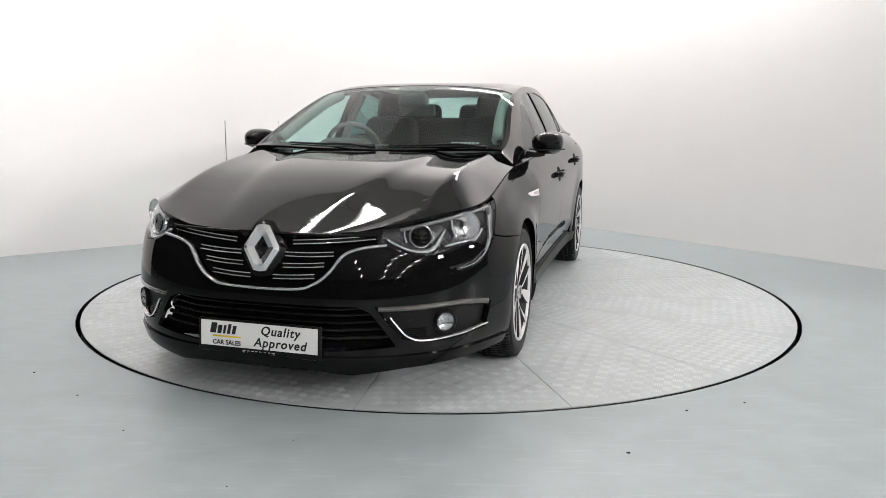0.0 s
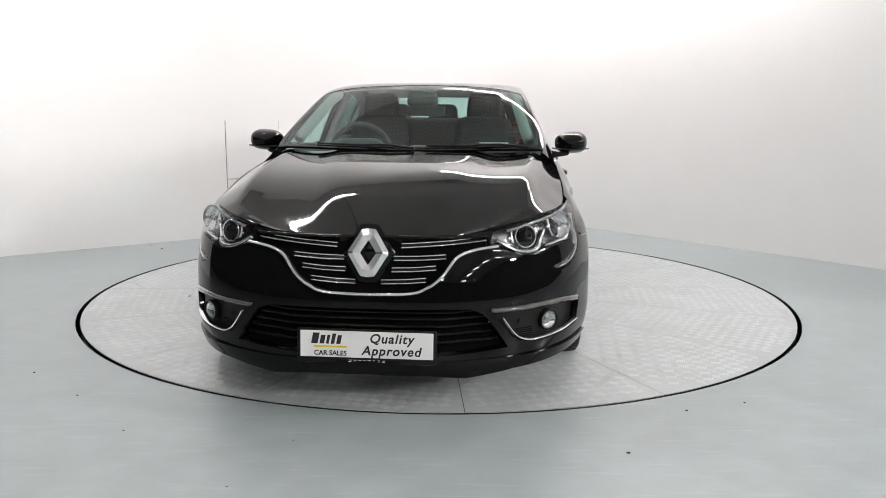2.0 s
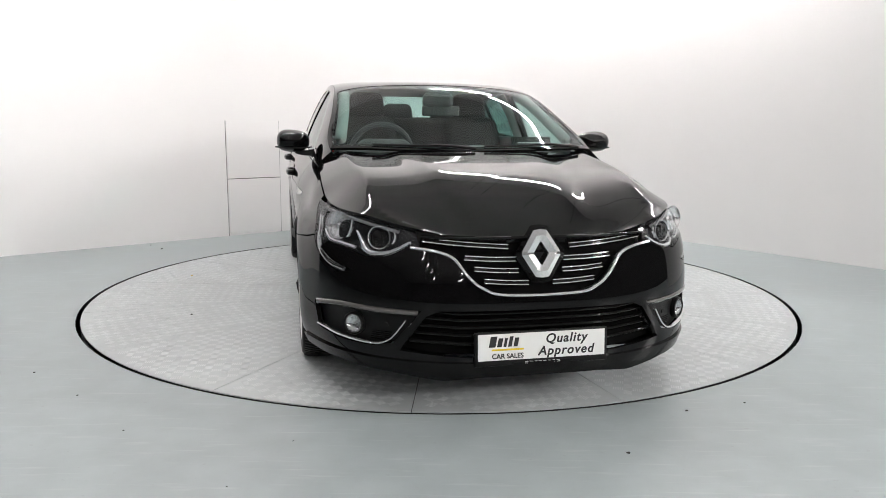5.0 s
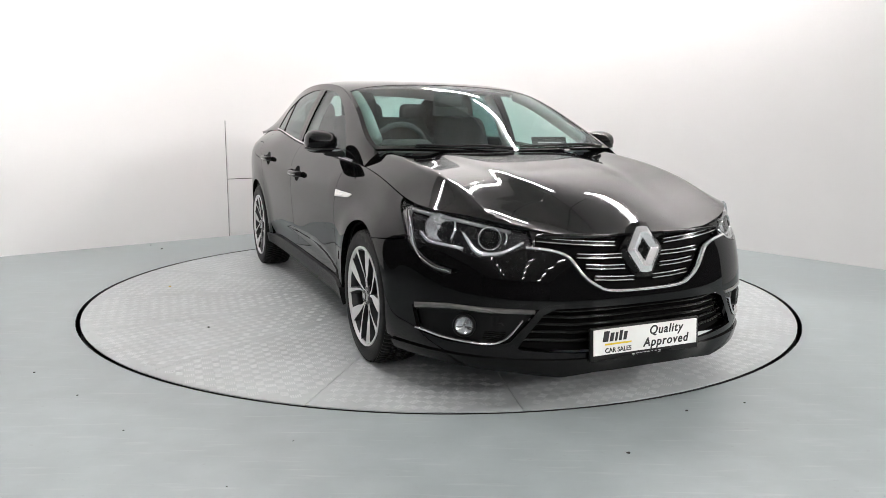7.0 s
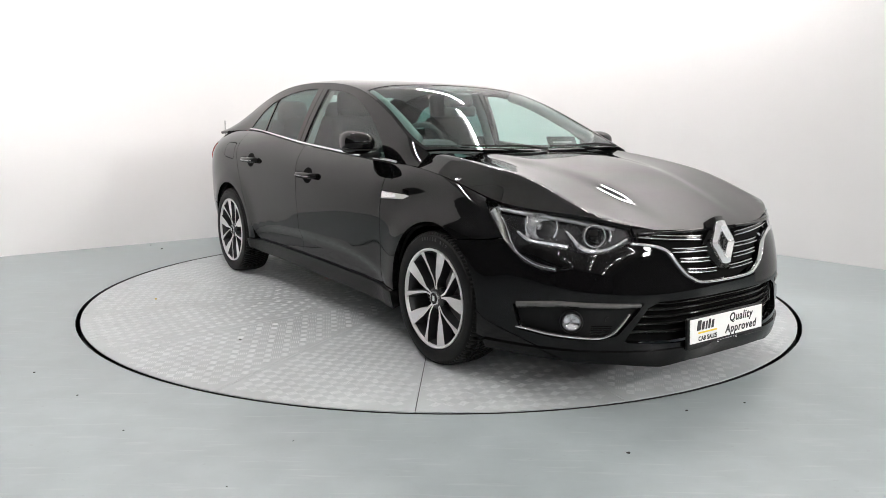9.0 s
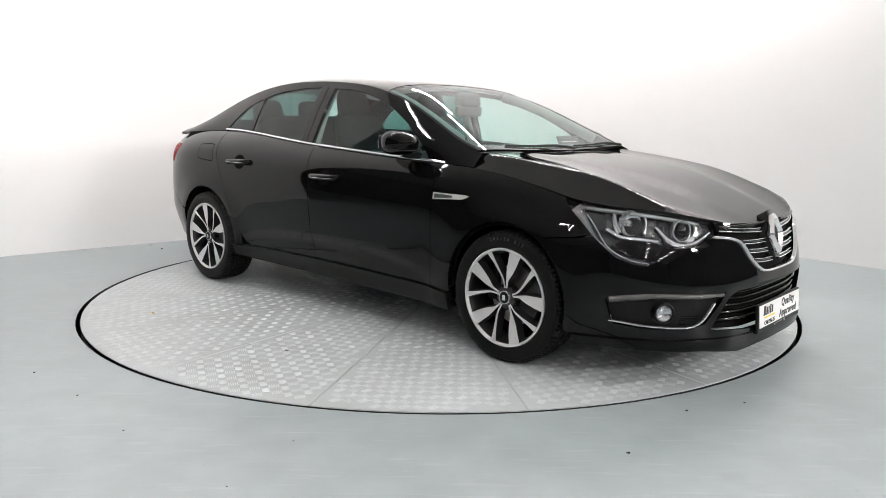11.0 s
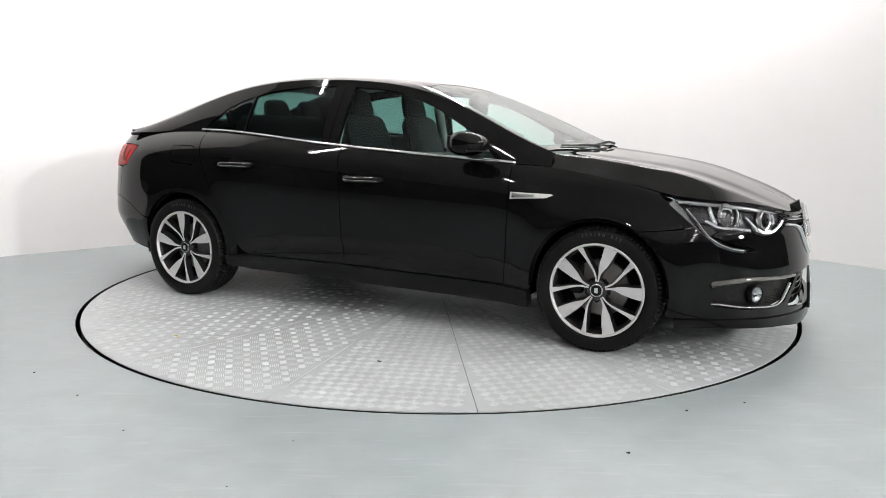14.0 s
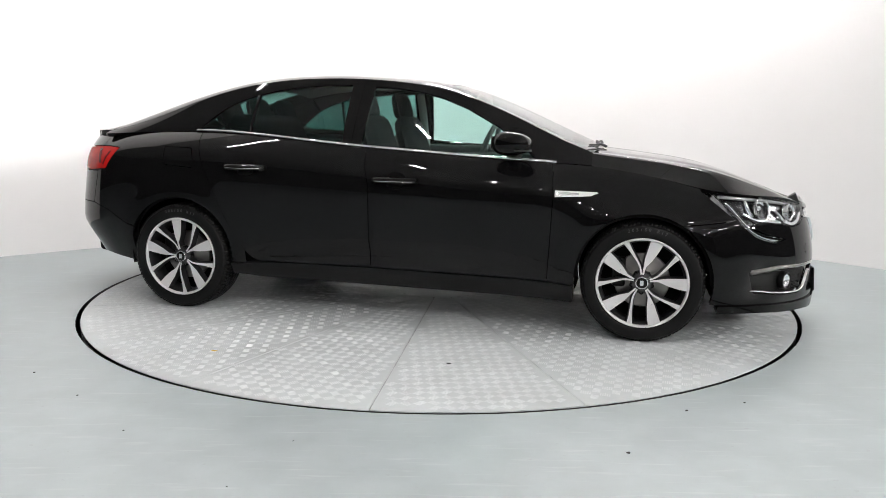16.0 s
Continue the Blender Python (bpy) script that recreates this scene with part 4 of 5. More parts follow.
# -- greenhouse --
WINDOWS = {
    "front_window": ([(-0.585, 0.945), (-0.66, 1.015), (-0.80, 1.115), (-0.98, 1.213), (-1.12, 1.268), (-1.25, 1.302), (-1.40, 1.325), (-1.535, 1.333), (-1.57, 1.003)], SCREEN),
    "rear_window": ([(-1.69, 1.012), (-1.675, 1.343), (-1.85, 1.342), (-2.04, 1.327), (-2.16, 1.310), (-2.255, 1.287), (-2.275, 1.055)], PRIVACY),
    "quarter_window": ([(-2.295, 1.056), (-2.275, 1.282), (-2.37, 1.255), (-2.47, 1.210), (-2.56, 1.145), (-2.62, 1.095), (-2.635, 1.083)], PRIVACY),
}


def side_frame():
    xs = np.linspace(-0.285, -3.30, 62)
    loop = [(x, shell_top(x) + 0.001) for x in xs] + [(x, max(rail_z(x), shell_top(x) + 0.004)) for x in xs[::-1]]
    return skin(side, loop, [w for w, _ in WINDOWS.values()], 0.024, 0.0008, rim=0.02)


frames = both("side_frame", side_frame, PAINT)
for name, (loop, mat) in WINDOWS.items():
    both(name, lambda: skin(side, loop, (), 0.03, 0.0, off=-0.004, rim=0.0), mat, frames, "clear greenish side glass" if mat is SCREEN else "dark tinted side glass")
both("pillar_trim", lambda: skin(side, [(-1.575, 1.004), (-1.540, 1.334), (-1.600, 1.342), (-1.628, 1.008)], (), 0.03, 0.0, off=0.002, rim=0.01), GLOSS, frames)
both("pillar_trim", lambda: skin(side, [(-1.634, 1.009), (-1.606, 1.343), (-1.672, 1.345), (-1.686, 1.013)], (), 0.03, 0.0, off=0.002, rim=0.01), GLOSS, frames)
for fr, sgn in zip(frames, (-1, 1)):
    g = tube([side(-2.285, 1.056) * (1, sgn, 1), side(-2.265, 1.285) * (1, sgn, 1)], 0.008, 6, flat=0.6, up=(0, 1, 0))
    g.link("window_divider", TRIM, fr)
strip(side, [(-0.47, shell_top(-0.47) + 0.006)] + [(x, shell_top(x) + 0.010) for x in np.linspace(-0.55, -2.60, 14)] + [(-2.655, shell_top(-2.655) + 0.010)], 0.015, 0.006, "belt_trim", CHROME, car, "thin chrome belt line")


def roof_y(a, b):
    return roof(a, b / 0.65)


def roof_panel():
    e = 0.65
    front = [(-0.32 + 0.07 * (1 - (w / e) ** 2), w) for w in np.linspace(-e, e, 31)]
    rear = [(-3.27, w) for w in np.linspace(e, -e, 21)]
    loop = front + [(x, e) for x in np.linspace(-0.34, -3.25, 60)] + rear + [(x, -e) for x in np.linspace(-3.25, -0.34, 60)]
    return skin(roof_y, loop, [WSCREEN, RSCREEN], 0.026, 0.001, rim=0.012, inward=(-1.6, 0, 0.3))


WSCREEN = [(-0.272 - 0.07 * (w / 0.6) ** 2, w) for w in np.linspace(-0.628, 0.628, 25)] + [(x, 0.628) for x in np.linspace(-0.40, -1.08, 16)] \
    + [(-1.165 + 0.075 * (w / 0.6) ** 2, w) for w in np.linspace(0.60, -0.60, 21)] + [(x, -0.628) for x in np.linspace(-1.08, -0.40, 16)]
RSCREEN = [(-2.52 - 0.03 * (w / 0.5) ** 2, w) for w in np.linspace(-0.50, 0.50, 15)] + [(-3.19, 0.54), (-3.22, 0.3), (-3.225, 0.0), (-3.22, -0.3), (-3.19, -0.54)]
top = roof_panel().link("roof", PAINT, car)
skin(roof_y, WSCREEN, (), 0.03, 0.0, off=-0.002, rim=0.0, inward=(-1.6, 0, 0.3)).link("windscreen", SCREEN, car, "clear greenish windscreen")
skin(roof_y, RSCREEN, (), 0.04, 0.0, off=-0.003, rim=0.0, inward=(-2.6, 0, 0.3)).link("rear_screen", SCREEN, car, "greenish rear window")
band = WSCREEN[:25] + [(x - 0.03, w) for x, w in WSCREEN[:25][::-1]]
skin(roof_y, band, (), 0.03, 0.0, off=-0.006, rim=0.0, inward=(-1.6, 0, 0.3)).link("screen_border", GLOSS, car)
frit = [(-1.158, -0.15), (-1.158, 0.15), (-1.08, 0.12), (-1.035, 0.075), (-1.025, 0.0), (-1.035, -0.075), (-1.08, -0.12)]
skin(roof_y, frit, (), 0.03, 0.0, off=-0.006, rim=0.0, inward=(-1.6, 0, 0.3)).link("screen_border", GLOSS, car)
deck_loop = [(-3.275, w) for w in np.linspace(-0.65, 0.65, 15)] + [(-3.33, 0.625), (-3.42, 0.57), (-3.50, 0.49), (-3.555, 0.38), (-3.585, 0.2), (-3.59, 0), (-3.585, -0.2), (-3.555, -0.38), (-3.50, -0.49), (-3.42, -0.57), (-3.33, -0.625)]
lid = skin(roof_y, deck_loop, (), 0.03, 0.002, rim=0.004, inward=(-3.0, 0, 0.4))
# the lid's edge, falling outwards to the top of the body
edge = smooth([p for p in deck_loop if p[0] < -3.28], 3)
up = [roof_y(*p) for p in edge]
low, out = [], []
for i, p in enumerate(up):
    f = i / (len(up) - 1)
    u = (u_of_x(-3.34) + (U_REAR - 0.002 - u_of_x(-3.34)) * (1 - abs(2 * f - 1))) * (1 if f < 0.5 else -1)
    low.append(shell(u, belt_u(u) - 0.002))
    out.append((-0.45, 0.5 * max(-1, min(1, p[1] / 0.5)), 0.72))
lid.add(up + low, [(i, i + 1, len(up) + i + 1, len(up) + i) for i in range(len(up) - 1)], out + out)
lid.link("boot_lid", PAINT, car)
# headlining under the roof and light pillar trims beside the windscreen
lining = [(x, 0.58) for x in np.linspace(-1.20, -2.50, 20)] + [(x, -0.58) for x in np.linspace(-2.50, -1.20, 20)]
skin(roof_y, lining, (), 0.06, 0.0, off=-0.03, rim=0.0, inward=(-1.6, 0, 0.3)).link("headlining", LINING, car, "pale headlining")
for s in (-1, 1):
    tube([roof(x, s * 0.905) - np.array((0, 0, 0.040)) for x in np.linspace(-0.50, -1.18, 9)], 0.032, 10).link("pillar_cover", LINING, car)
    tube([np.array((-1.62, s * 0.76, 0.95)), np.array((-1.62, s * 0.66, 1.20)), np.array((-1.62, s * 0.585, 1.33))], 0.03, 8, up=(1, 0, 0)).link("pillar_cover", LINING, car)


# -- mirrors --
def mirror(sgn):
    g = Geo()
    bm = bmesh.new()
    bmesh.ops.create_uvsphere(bm, u_segments=28, v_segments=18, radius=1)
    for v in bm.verts:
        x, y, z = v.co
        sq = lambda a, p: math.copysign(abs(a) ** p, a)
        y2, z2 = sq(y, 0.72), sq(z, 0.80)
        k = 1 - 0.22 * max(0, -y)
        v.co = Vector((x * 0.125 if x > 0 else x * 0.085, y2 * 0.090, z2 * 0.062 * (1 + 0.10 * y)))
    m = Matrix.Translation((-0.60, 0.885, 1.032)) @ pose(0, 0, 0, 3, 0, 10)

    def seated(q):
        """Back to the foot of the window, and on the right side."""
        q.v = [(a - 0.112, b + 0.012, c - 0.008) for a, b, c in q.v]
        return q.mirrored() if sgn < 0 else q
    g.bm(bm, m, True)
    h = seated(g).link("door_mirror", PAINT, car, "rounded black door mirror")
    arm = tube(smooth([(-0.585, 0.775, 0.968), (-0.575, 0.82, 0.965), (-0.585, 0.87, 0.972)], 4), [0.045, 0.042, 0.04, 0.037, 0.036, 0.035, 0.034, 0.032, 0.03], 10, flat=0.42)
    seated(arm).link("arm", TRIM, h)
    line = tube(smooth([(-0.60 + 0.0, 0.782 + 0.002, 1.0), (-0.515, 0.80, 0.998), (-0.484, 0.86, 0.996), (-0.495, 0.93, 0.997), (-0.55, 0.984, 1.0)], 4), 0.0045, 6)
    seated(line).link("trim_line", TRIM, h)
    gl = Geo()
    gl.bm(block((0.004, 0.12, 0.07), 0.0018, Matrix.Translation((-0.672, 0.885, 1.035)) @ pose(0, 0, 0, 3, 0, 10)), None, False)
    seated(gl).link("mirror_glass", CHROME, h)


mirror(-1)
mirror(1)


# -- door handles, wing badge --
def handle(u0, z, door_pair):
    for door, sgn in zip(door_pair, (-1, 1)):
        # dark patch laid on the door skin, standing for shade in the handle's hollow
        dish = [(u0 - 0.01 + 0.062 * math.cos(a), z - 0.002 + 0.047 * math.sin(a)) for a in np.linspace(0, 2 * math.pi, 21)[:-1]]
        g = skin(shell, dish, (), 0.012, 0.0, off=0.0012, rim=0.0)
        (g.mirrored() if sgn < 0 else g).link("recess_shade", DARK, door)
        P = [shell(u0 + d, z) + np.array((0, o, 0)) for d, o in ((-0.125, 0.004), (-0.115, 0.022), (-0.08, 0.032), (0.0, 0.034), (0.06, 0.030), (0.10, 0.020), (0.115, 0.004))]
        P = smooth(P, 4)
        g = tube(P, 0.0150, 10, flat=1.30)
        h = (g.mirrored() if sgn < 0 else g).link("handle", GLOSS, door)
        # thin bright thread that draws the highlight along the black handle
        P = [p + np.array((0, 0.0145, -0.004)) for p in P[3:-3]]
        g = tube(P, 0.0017, 6)
        (g.mirrored() if sgn < 0 else g).link("handle_glint", SATIN, h)


handle(2.868, 0.815, front_doors)
handle(3.782, 0.868, rear_doors)
for f, sgn in zip(fenders, (-1, 1)):
    loop = [(1.985, 0.785), (1.775, 0.780), (1.762, 0.776), (1.80, 0.760), (1.985, 0.750)]
    g = skin(shell, loop, (), 0.02, 0.0, off=0.005, rim=0.006)
    b = (g.mirrored() if sgn < 0 else g).link("wing_badge", ALLOY, f, "slim chrome wing badge")
    loop = [(1.975, 0.778), (1.86, 0.775), (1.86, 0.764), (1.975, 0.757)]
    g = skin(shell, loop, (), 0.02, 0.0, off=0.006, rim=0.002)
    (g.mirrored() if sgn < 0 else g).link("badge_inlay", CHROME, b)


# -- wipers --
for y0, y1 in ((0.10, 0.62), (-0.50, 0.02)):
    def on_screen(y, lift):
        return roof(-0.285 - 0.07 * (abs(y) / 0.75) ** 2, y / rail_y(-0.33)) + np.array((0.0, 0, lift))
    P = [on_screen(y, 0.006) for y in np.linspace(y0, y1, 9)]
    w = tube(P, 0.004, 6, flat=1.6).link("wiper", TRIM, car)
    tube([P[8] + np.array((0.04, 0.02, -0.012)), P[6] + np.array((0.02, 0, 0.004)), P[4] + np.array((0, 0, 0.004))], [0.010, 0.007, 0.004], 8).link("wiper_arm", TRIM, w)
skin(hood, [(-0.20 - 0.09 * (y / 0.76) ** 2, y) for y in np.linspace(-0.68, 0.68, 21)] + [(-0.38 - 0.09 * (y / 0.76) ** 2, y) for y in np.linspace(0.68, -0.68, 21)], (), 0.05, 0.0, off=-0.02, rim=0.0, inward=(0, 0, 0)).link("cowl", TRIM, car)


# -- wheels --
def wheel(x, sgn, phase):
    """Built facing +y at the origin, then set on its axle."""
    barrel = lathe([(0.228, -0.19), (0.215, -0.18), (0.210, -0.05), (0.218, -0.012), (0.232, -0.004), (0.234, 0.0)], 56)
    hub = barrel.link("wheel", ALLOY_DARK, car, "two-tone alloy wheel")
    tyre = [(0.215, -0.195), (0.25, -0.207), (0.285, -0.206), (0.303, -0.198), (0.310, -0.180), (0.3125, -0.155), (0.3130, -0.102), (0.3125, -0.049), (0.310, -0.024), (0.303, -0.006),
            (0.298, -0.0015), (0.296, 0.0015), (0.285, 0.003), (0.268, 0.005), (0.250, 0.003), (0.2395, -0.002), (0.234, -0.010)]
    lathe(tyre, 72).link("tyre", RUBBER, hub, "black road tyre")
    # tread blocks in five rows round the running face
    g = Geo()
    for row, (y0, y1, r0, r1) in enumerate(((-0.046, -0.008, 0.3195, 0.3115), (-0.052, -0.076, 0.3195, 0.3200), (-0.081, -0.122, 0.3202, 0.3202), (-0.127, -0.151, 0.3200, 0.3195), (-0.157, -0.195, 0.3195, 0.3115))):
        for i in range(90):
            a = 2 * math.pi * (i + 0.5 * (row % 2)) / 90
            q = []
            for da in (-0.0275, 0.0275):
                for y, r in ((y0, r0), (y1, r1)):
                    q.append((r * math.cos(a + da + 0.02 * (y == y0)), y, r * math.sin(a + da + 0.02 * (y == y0))))
            lowq = [(p[0] * 0.97, p[1], p[2] * 0.97) for p in q]
            g.add(q + lowq, [(0, 1, 3, 2), (0, 4, 5, 1), (2, 3, 7, 6), (1, 5, 7, 3), (0, 2, 6, 4)])
    tagged(g.link("tread", RUBBER, hub), kind="stuff")
    lathe([(0.234, -0.012), (0.2375, -0.002), (0.2365, 0.003), (0.231, 0.004), (0.2245, 0.000), (0.222, -0.012)], 64).link("rim_edge", ALLOY, hub, "machined rim edge")
    # spokes: five pairs, a broad blade and a slim one each
    pol = lambda r, d: np.array((r * math.cos(math.radians(d)), r * math.sin(math.radians(d))))

    def blade(way, widths, name):
        L, R = [], []
        for i, p in enumerate(way):
            a, b = way[max(i - 1, 0)], way[min(i + 1, len(way) - 1)]
            d = (b - a) / np.linalg.norm(b - a)
            q = np.array((-d[1], d[0]))
            L.append(p + q * widths[i] / 2)
            R.append(p - q * widths[i] / 2)
        dish = lambda p: -0.022 + 0.022 * min(1, max(0, (np.hypot(*p) - 0.03) / 0.19))
        face, body = Geo(), Geo()
        n = len(way)
        fl = [(p[0], dish(p), p[1]) for p in L]
        fr_ = [(p[0], dish(p), p[1]) for p in R]
        face.add(fl + fr_, [(i, i + 1, n + i + 1, n + i) for i in range(n - 1)], [(0, 1, 0)] * (2 * n))
        grow = lambda P, Q, k: [(p + (p - q) / np.linalg.norm(p - q) * k) for p, q in zip(P, Q)]
        L2, R2 = grow(L, R, 0.006), grow(R, L, 0.006)
        bl = [(p[0], dish(p) - 0.045, p[1]) for p in L2]
        br = [(p[0], dish(p) - 0.045, p[1]) for p in R2]
        el = [(p[0], dish(p) - 0.0015, p[1]) for p in L]
        er = [(p[0], dish(p) - 0.0015, p[1]) for p in R]
        body.add(el + bl, [(i, n + i, n + i + 1, i + 1) for i in range(n - 1)])
        body.add(er + br, [(i, i + 1, n + i + 1, n + i) for i in range(n - 1)])
        body.add(bl + br, [(i, n + i, n + i + 1, i + 1) for i in range(n - 1)])
        return face, body

    for k in range(5):
        c = 90 + 72 * k + phase
        for nm, dirs, wid in (("broad_spoke", (6, 8, 13, 16, 17), (0.008, 0.013, 0.040, 0.055, 0.066)), ("slim_spoke", (-6, -8, -15, -20, -22.5), (0.008, 0.009, 0.012, 0.017, 0.030))):
            way = [pol(r, c + d) for r, d in zip((0.042, 0.085, 0.13, 0.180, 0.226), dirs)]
            way = smooth(way, 3)
            ws = np.interp(np.linspace(0, 4, len(way)), range(5), wid)
            f, b = blade(way, ws, nm)
            sp = b.link(nm, ALLOY_DARK, hub)
            f.link("spoke_face", ALLOY, sp, "bright machined face")
    lathe([(0.060, -0.06), (0.060, -0.030), (0.048, -0.022), (0.034, -0.018), (0.001, -0.018)], 32).link("hub_centre", ALLOY_DARK, hub)
    lathe([(0.032, -0.018), (0.030, -0.010), (0.027, -0.008), (0.001, -0.007)], 28).link("hub_cap", GLOSS, hub)
    lathe([(0.0335, -0.018), (0.0330, -0.009), (0.0300, -0.0065), (0.0275, -0.008)], 28).link("cap_ring", SATIN, hub)
    part("cap_emblem", block((0.018, 0.003, 0.026), 0.001, pose(0, -0.006, 0)), SATIN, hub)
    for k in range(5):
        p = pol(0.054, 54 + 72 * k + phase)
        bolt = lathe([(0.011, -0.05), (0.011, -0.024), (0.007, -0.022), (0.006, -0.030), (0.001, -0.030)], 10)
        bolt.v = [(a + p[0], b, c2 + p[1]) for a, b, c2 in bolt.v]
        bolt.link("wheel_bolt", TRIM, hub)
    lathe([(0.145, -0.115), (0.145, -0.095), (0.14, -0.093), (0.075, -0.093), (0.07, -0.075), (0.001, -0.075)], 40).link("brake_disc", STEEL, hub)
    part("brake_calliper", block((0.07, 0.06, 0.16), 0.015, pose(0.12, -0.10, 0.04)), TRIM, hub)
    lathe([(0.222, -0.118), (0.001, -0.119)], 32).link("back_plate", DARK, hub)
    hub.matrix_basis = pose(x, sgn * 0.893, AXLE, 0, 0, 0 if sgn > 0 else 180)
    return hub


def size_marks(hub):
    """Raised size lettering on the sidewall."""
    text = "205/50 R17"
    for i, ch in enumerate(text):
        if ch == " ":
            continue
        a = math.radians(74 + i * 4.3)
        m = Matrix.Translation((0.281 * math.cos(a), 0.0045, 0.281 * math.sin(a))) @ Matrix.Rotation(-(a - math.pi / 2), 4, "Y") @ Matrix(((-1, 0, 0, 0), (0, 0, 1, 0), (0, 1, 0, 0), (0, 0, 0, 1)))
        words("sidewall_letter", ch, 0.022, MARK, hub, m, depth=0.0008)


MARK = material("sidewall_lettering", (0.045, 0.045, 0.045), 0.6)
fr = wheel(0.0, -1, 0)
size_marks(fr)
wheel(0.0, 1, 20)
size_marks(wheel(-WHEELBASE, -1, -20))
wheel(-WHEELBASE, 1, 50)


# -- cabin --
def cabin():
    g = Geo()
    g.bm(block((0.55, 1.40, 0.18), 0.06, pose(-0.66, 0, 0.90, 0, -6, 0), 4, (0.8, 0.98)), None, True)
    dash = g.link("dashboard", DASH, car)
    g = Geo()
    g.bm(block((0.22, 0.36, 0.10), 0.05, pose(-0.80, -0.37, 0.985), 4, (0.8, 0.8)), None, True)
    g.link("instrument_hood", DASH, dash)
    part("centre_screen", block((0.02, 0.16, 0.20), 0.008, pose(-0.90, 0.0, 0.90, 0, -18, 0)), GLOSS, dash)
    part("dealer_sign", block((0.005, 0.24, 0.075), 0.002, pose(-0.56, 0.46, 1.02, 0, -25, 0)), TRIM, dash)
    for i in range(7):
        part("sign_bar", block((0.001, 0.018, 0.007), 0, Matrix.Translation((-0.5535, 0.385 + i * 0.024, 1.021)) @ pose(0, 0, 0, 0, -25, 0)), PALE, dash)
    a = [(-0.93 + 0.06 * math.sin(t) , -0.37 + 0.185 * math.cos(t), 0.945 + 0.175 * math.sin(t)) for t in np.linspace(0, 2 * math.pi, 29)[:-1]]
    wh = tube(a, 0.016, 8, True, up=(1, 0, 0)).link("steering_wheel", DASH, car)
    part("wheel_boss", block((0.05, 0.14, 0.12), 0.03, pose(-0.92, -0.37, 0.94, 0, -18, 0), 3), DASH, wh)
    for s in (-1, 1):
        tube([(-0.92, -0.37 + s * 0.05, 0.94), (-0.93, -0.37 + s * 0.18, 0.95)], 0.012, 6).link("wheel_spoke", DASH, wh)

    def seat(x, y, wide, head):
        g = Geo()
        g.bm(block((0.50, wide, 0.20), 0.07, pose(x + 0.20, y, 0.56, 0, -6, 0), 4), None, True)
        st = g.link("seat", CLOTH, car, "dark cloth seat")
        g = Geo()
        g.bm(block((0.16, wide, 0.66), 0.07, pose(x - 0.12, y, 0.86, 0, -17, 0), 4, (0.75, 0.78)), None, True)
        g.link("backrest", CLOTH, st)
        for hy in head:
            g = Geo()
            g.bm(block((0.10, 0.26, 0.19), 0.05, pose(x - 0.245, y + hy, 1.245 if len(head) == 1 else 1.195, 0, -14, 0), 4, (0.85, 0.9)), None, True)
            hr = g.link("headrest", CLOTH, st)
            for s in (-1, 1):
                tube([(x - 0.215, y + hy + s * 0.06, 1.08), (x - 0.235, y + hy + s * 0.06, 1.19)], 0.007, 6, up=(0, 1, 0)).link("headrest_post", SATIN, hr)
    seat(-1.45, -0.37, 0.50, (0,))
    seat(-1.45, 0.37, 0.50, (0,))
    seat(-2.38, 0.0, 1.24, (-0.40, 0.0, 0.40))
    g = Geo()
    g.bm(block((0.09, 0.20, 0.09), 0.03, pose(-1.02, 0, 1.275, 0, 0, 0), 3, (0.8, 0.9)), None, True)
    sens = g.link("sensor_pod", DASH, car)
    g = Geo()
    g.bm(block((0.03, 0.24, 0.065), 0.014, pose(-1.03, 0.02, 1.205, 0, 8, 0), 3), None, True)
    g.link("rear_view_mirror", DASH, car, "interior mirror")
    part("parcel_shelf", block((0.55, 1.2, 0.02), 0.005, pose(-2.83, 0, 1.0)), DASH, car)
    for s in (-1, 1):
        part("door_card", block((1.1, 0.05, 0.5), 0.02, pose(-1.05, s * 0.74, 0.72)), DASH, car)
        part("door_card", block((1.0, 0.05, 0.55), 0.02, pose(-2.15, s * 0.73, 0.76)), DASH, car)


cabin()


# ---- small litter on the floor and the turntable ----
def grit(name, pts, mat, label, on=None):
    rng = random.Random(9)
    for x, y, r in pts:
        bm = bmesh.new()
        bmesh.ops.create_icosphere(bm, subdivisions=1, radius=r)
        for v in bm.verts:
            v.co *= rng.uniform(0.6, 1.2)
            v.co.z *= 0.4
        bm.transform(pose(0, 0, r * 0.2, 0, 0, rng.uniform(0, 360)))
        g = Geo()
        g.bm(bm, None, False)
        ob = g.link(name, mat, on)
        ob.matrix_basis = Matrix.Translation((x, y, 0.0))
        if on is None:
            tagged(ob, label, "debris", "floor grit")


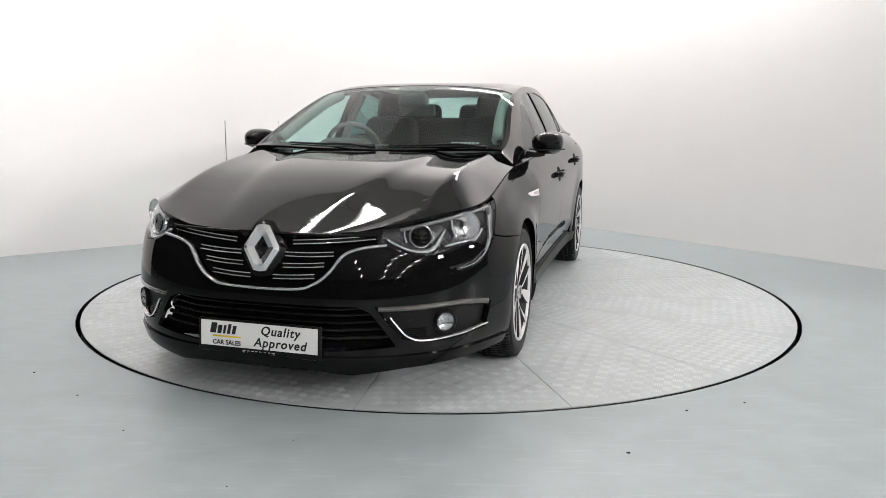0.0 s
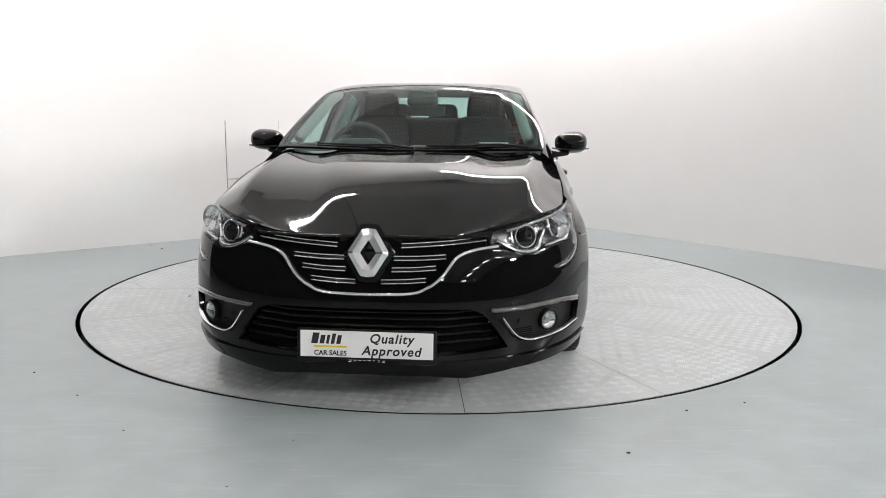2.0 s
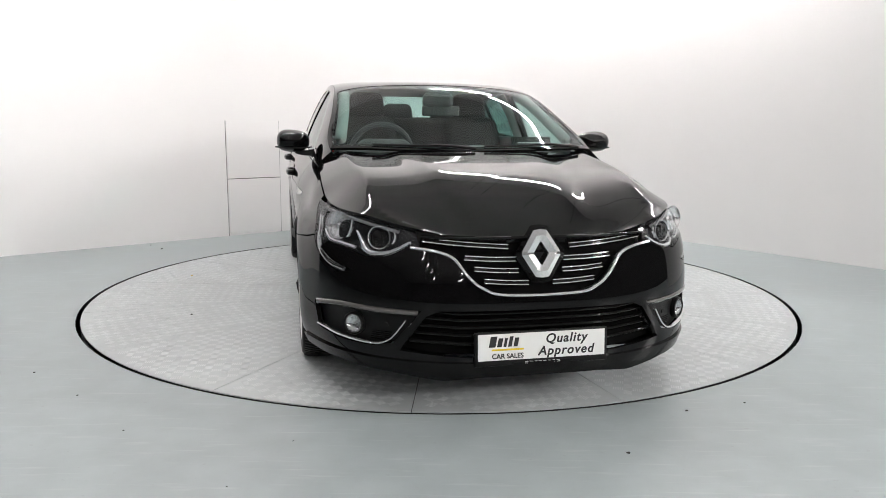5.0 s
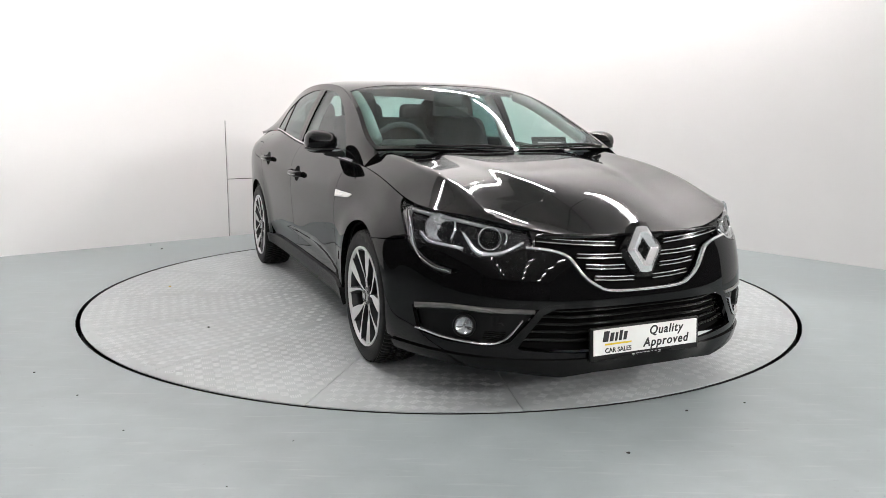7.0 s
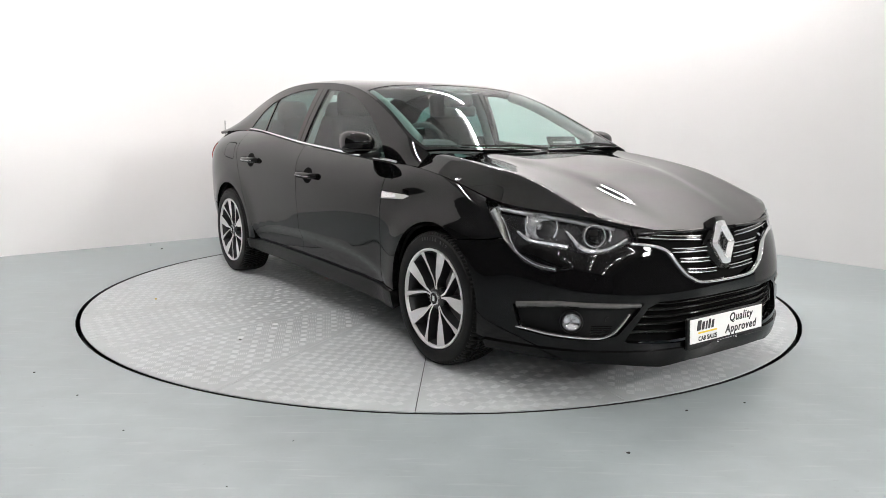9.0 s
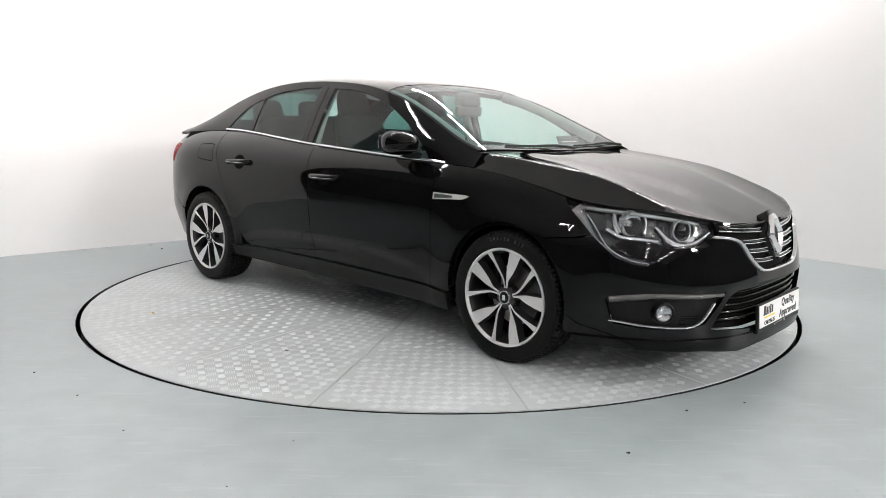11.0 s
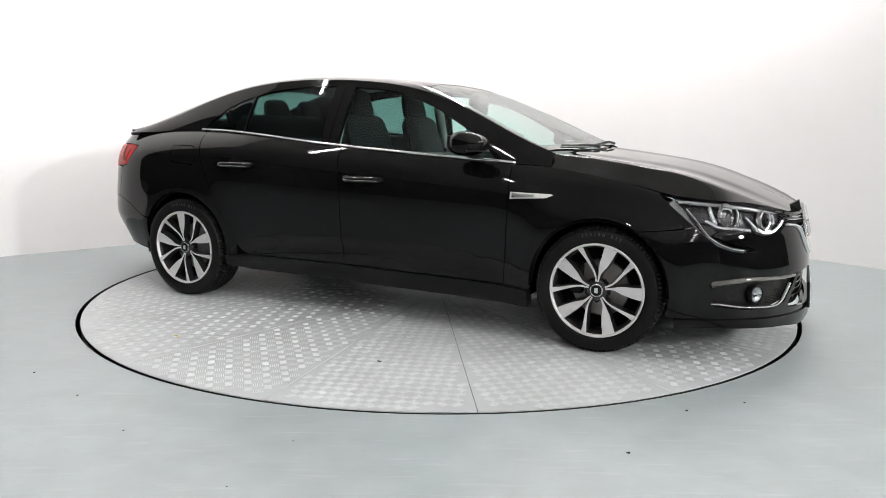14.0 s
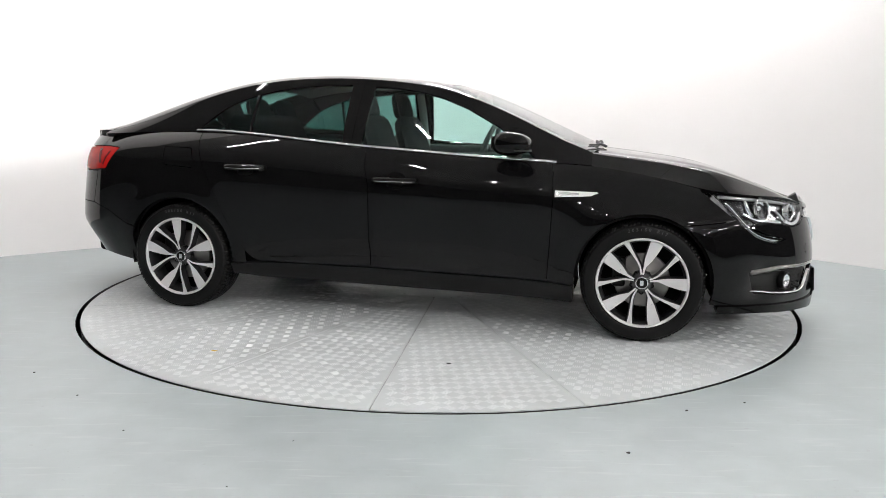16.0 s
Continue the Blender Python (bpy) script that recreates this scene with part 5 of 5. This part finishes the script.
grit("grit", [(0.66, -2.61, 0.009), (-1.50, -2.10, 0.006), (-1.16, -2.45, 0.005), (0.99, -2.22, 0.008), (-2.49, 1.50, 0.012), (-2.67, 1.71, 0.009), (-1.83, -1.82, 0.006), (-0.66, -2.87, 0.004), (1.26, -2.13, 0.006), (-0.52, -2.53, 0.004)],
     DEBRIS, "dark bit of grit lying on the floor")


def litter(name, r, flat, mat, label):
    bm = bmesh.new()
    bmesh.ops.create_icosphere(bm, subdivisions=2, radius=r)
    rng = random.Random(len(name))
    for v in bm.verts:
        v.co = Vector((v.co.x * rng.uniform(0.8, 1.1), v.co.y * 0.45 * rng.uniform(0.8, 1.2), v.co.z * flat + 0.15 * abs(v.co.x)))
    low = min(v.co.z for v in bm.verts)
    bm.transform(Matrix.Translation((0, 0, 0.001 - low)))
    g = Geo()
    g.bm(bm, None, False)
    return tagged(g.link(name, mat), label, "debris")


LEAF_AT, CRUMB_AT = (-0.700, -1.725), (0.468, -1.595)
leaf = litter("leaf", 0.019, 0.12, LEAF, "small dry yellow leaf lying on the turntable")
crumb = litter("crumb", 0.014, 0.2, DEBRIS, "dark crumb of dirt lying on the turntable")


# ---- what moves: the turntable carries the car round ----
def motions():
    turns = [(0.0, -106.08), (1.0, -100.42), (2.0, -94.76), (3.0, -89.07), (4.0, -83.37), (5.0, -77.68), (6.0, -71.99), (7.0, -66.27), (8.0, -60.55), (9.0, -54.80),
             (10.0, -49.04), (11.0, -43.26), (12.0, -37.46), (13.0, -31.68), (14.0, -25.94), (15.0, -20.20), (16.0, -14.48)]
    off = (-1.3342, 0.0900)
    rows = []
    for t, a in turns:
        c, s = math.cos(radians(a)), math.sin(radians(a))
        rows.append((t, pose(-(c * off[0] - s * off[1]), -(s * off[0] + c * off[1]), 0.0, 0, 0, a)))
    walk(car, rows)
    walk(turntable, [(t, pose(0, 0, 0, 0, 0, a - 0.30)) for t, a in turns])
    for bit, (x, y) in ((leaf, LEAF_AT), (crumb, CRUMB_AT)):
        spin = [(t, radians(a - 0.30)) for t, a in turns]
        walk(bit, [(t, pose(x * math.cos(a) - y * math.sin(a), x * math.sin(a) + y * math.cos(a), 0.0, 0, 0, math.degrees(a))) for t, a in spin])


motions()
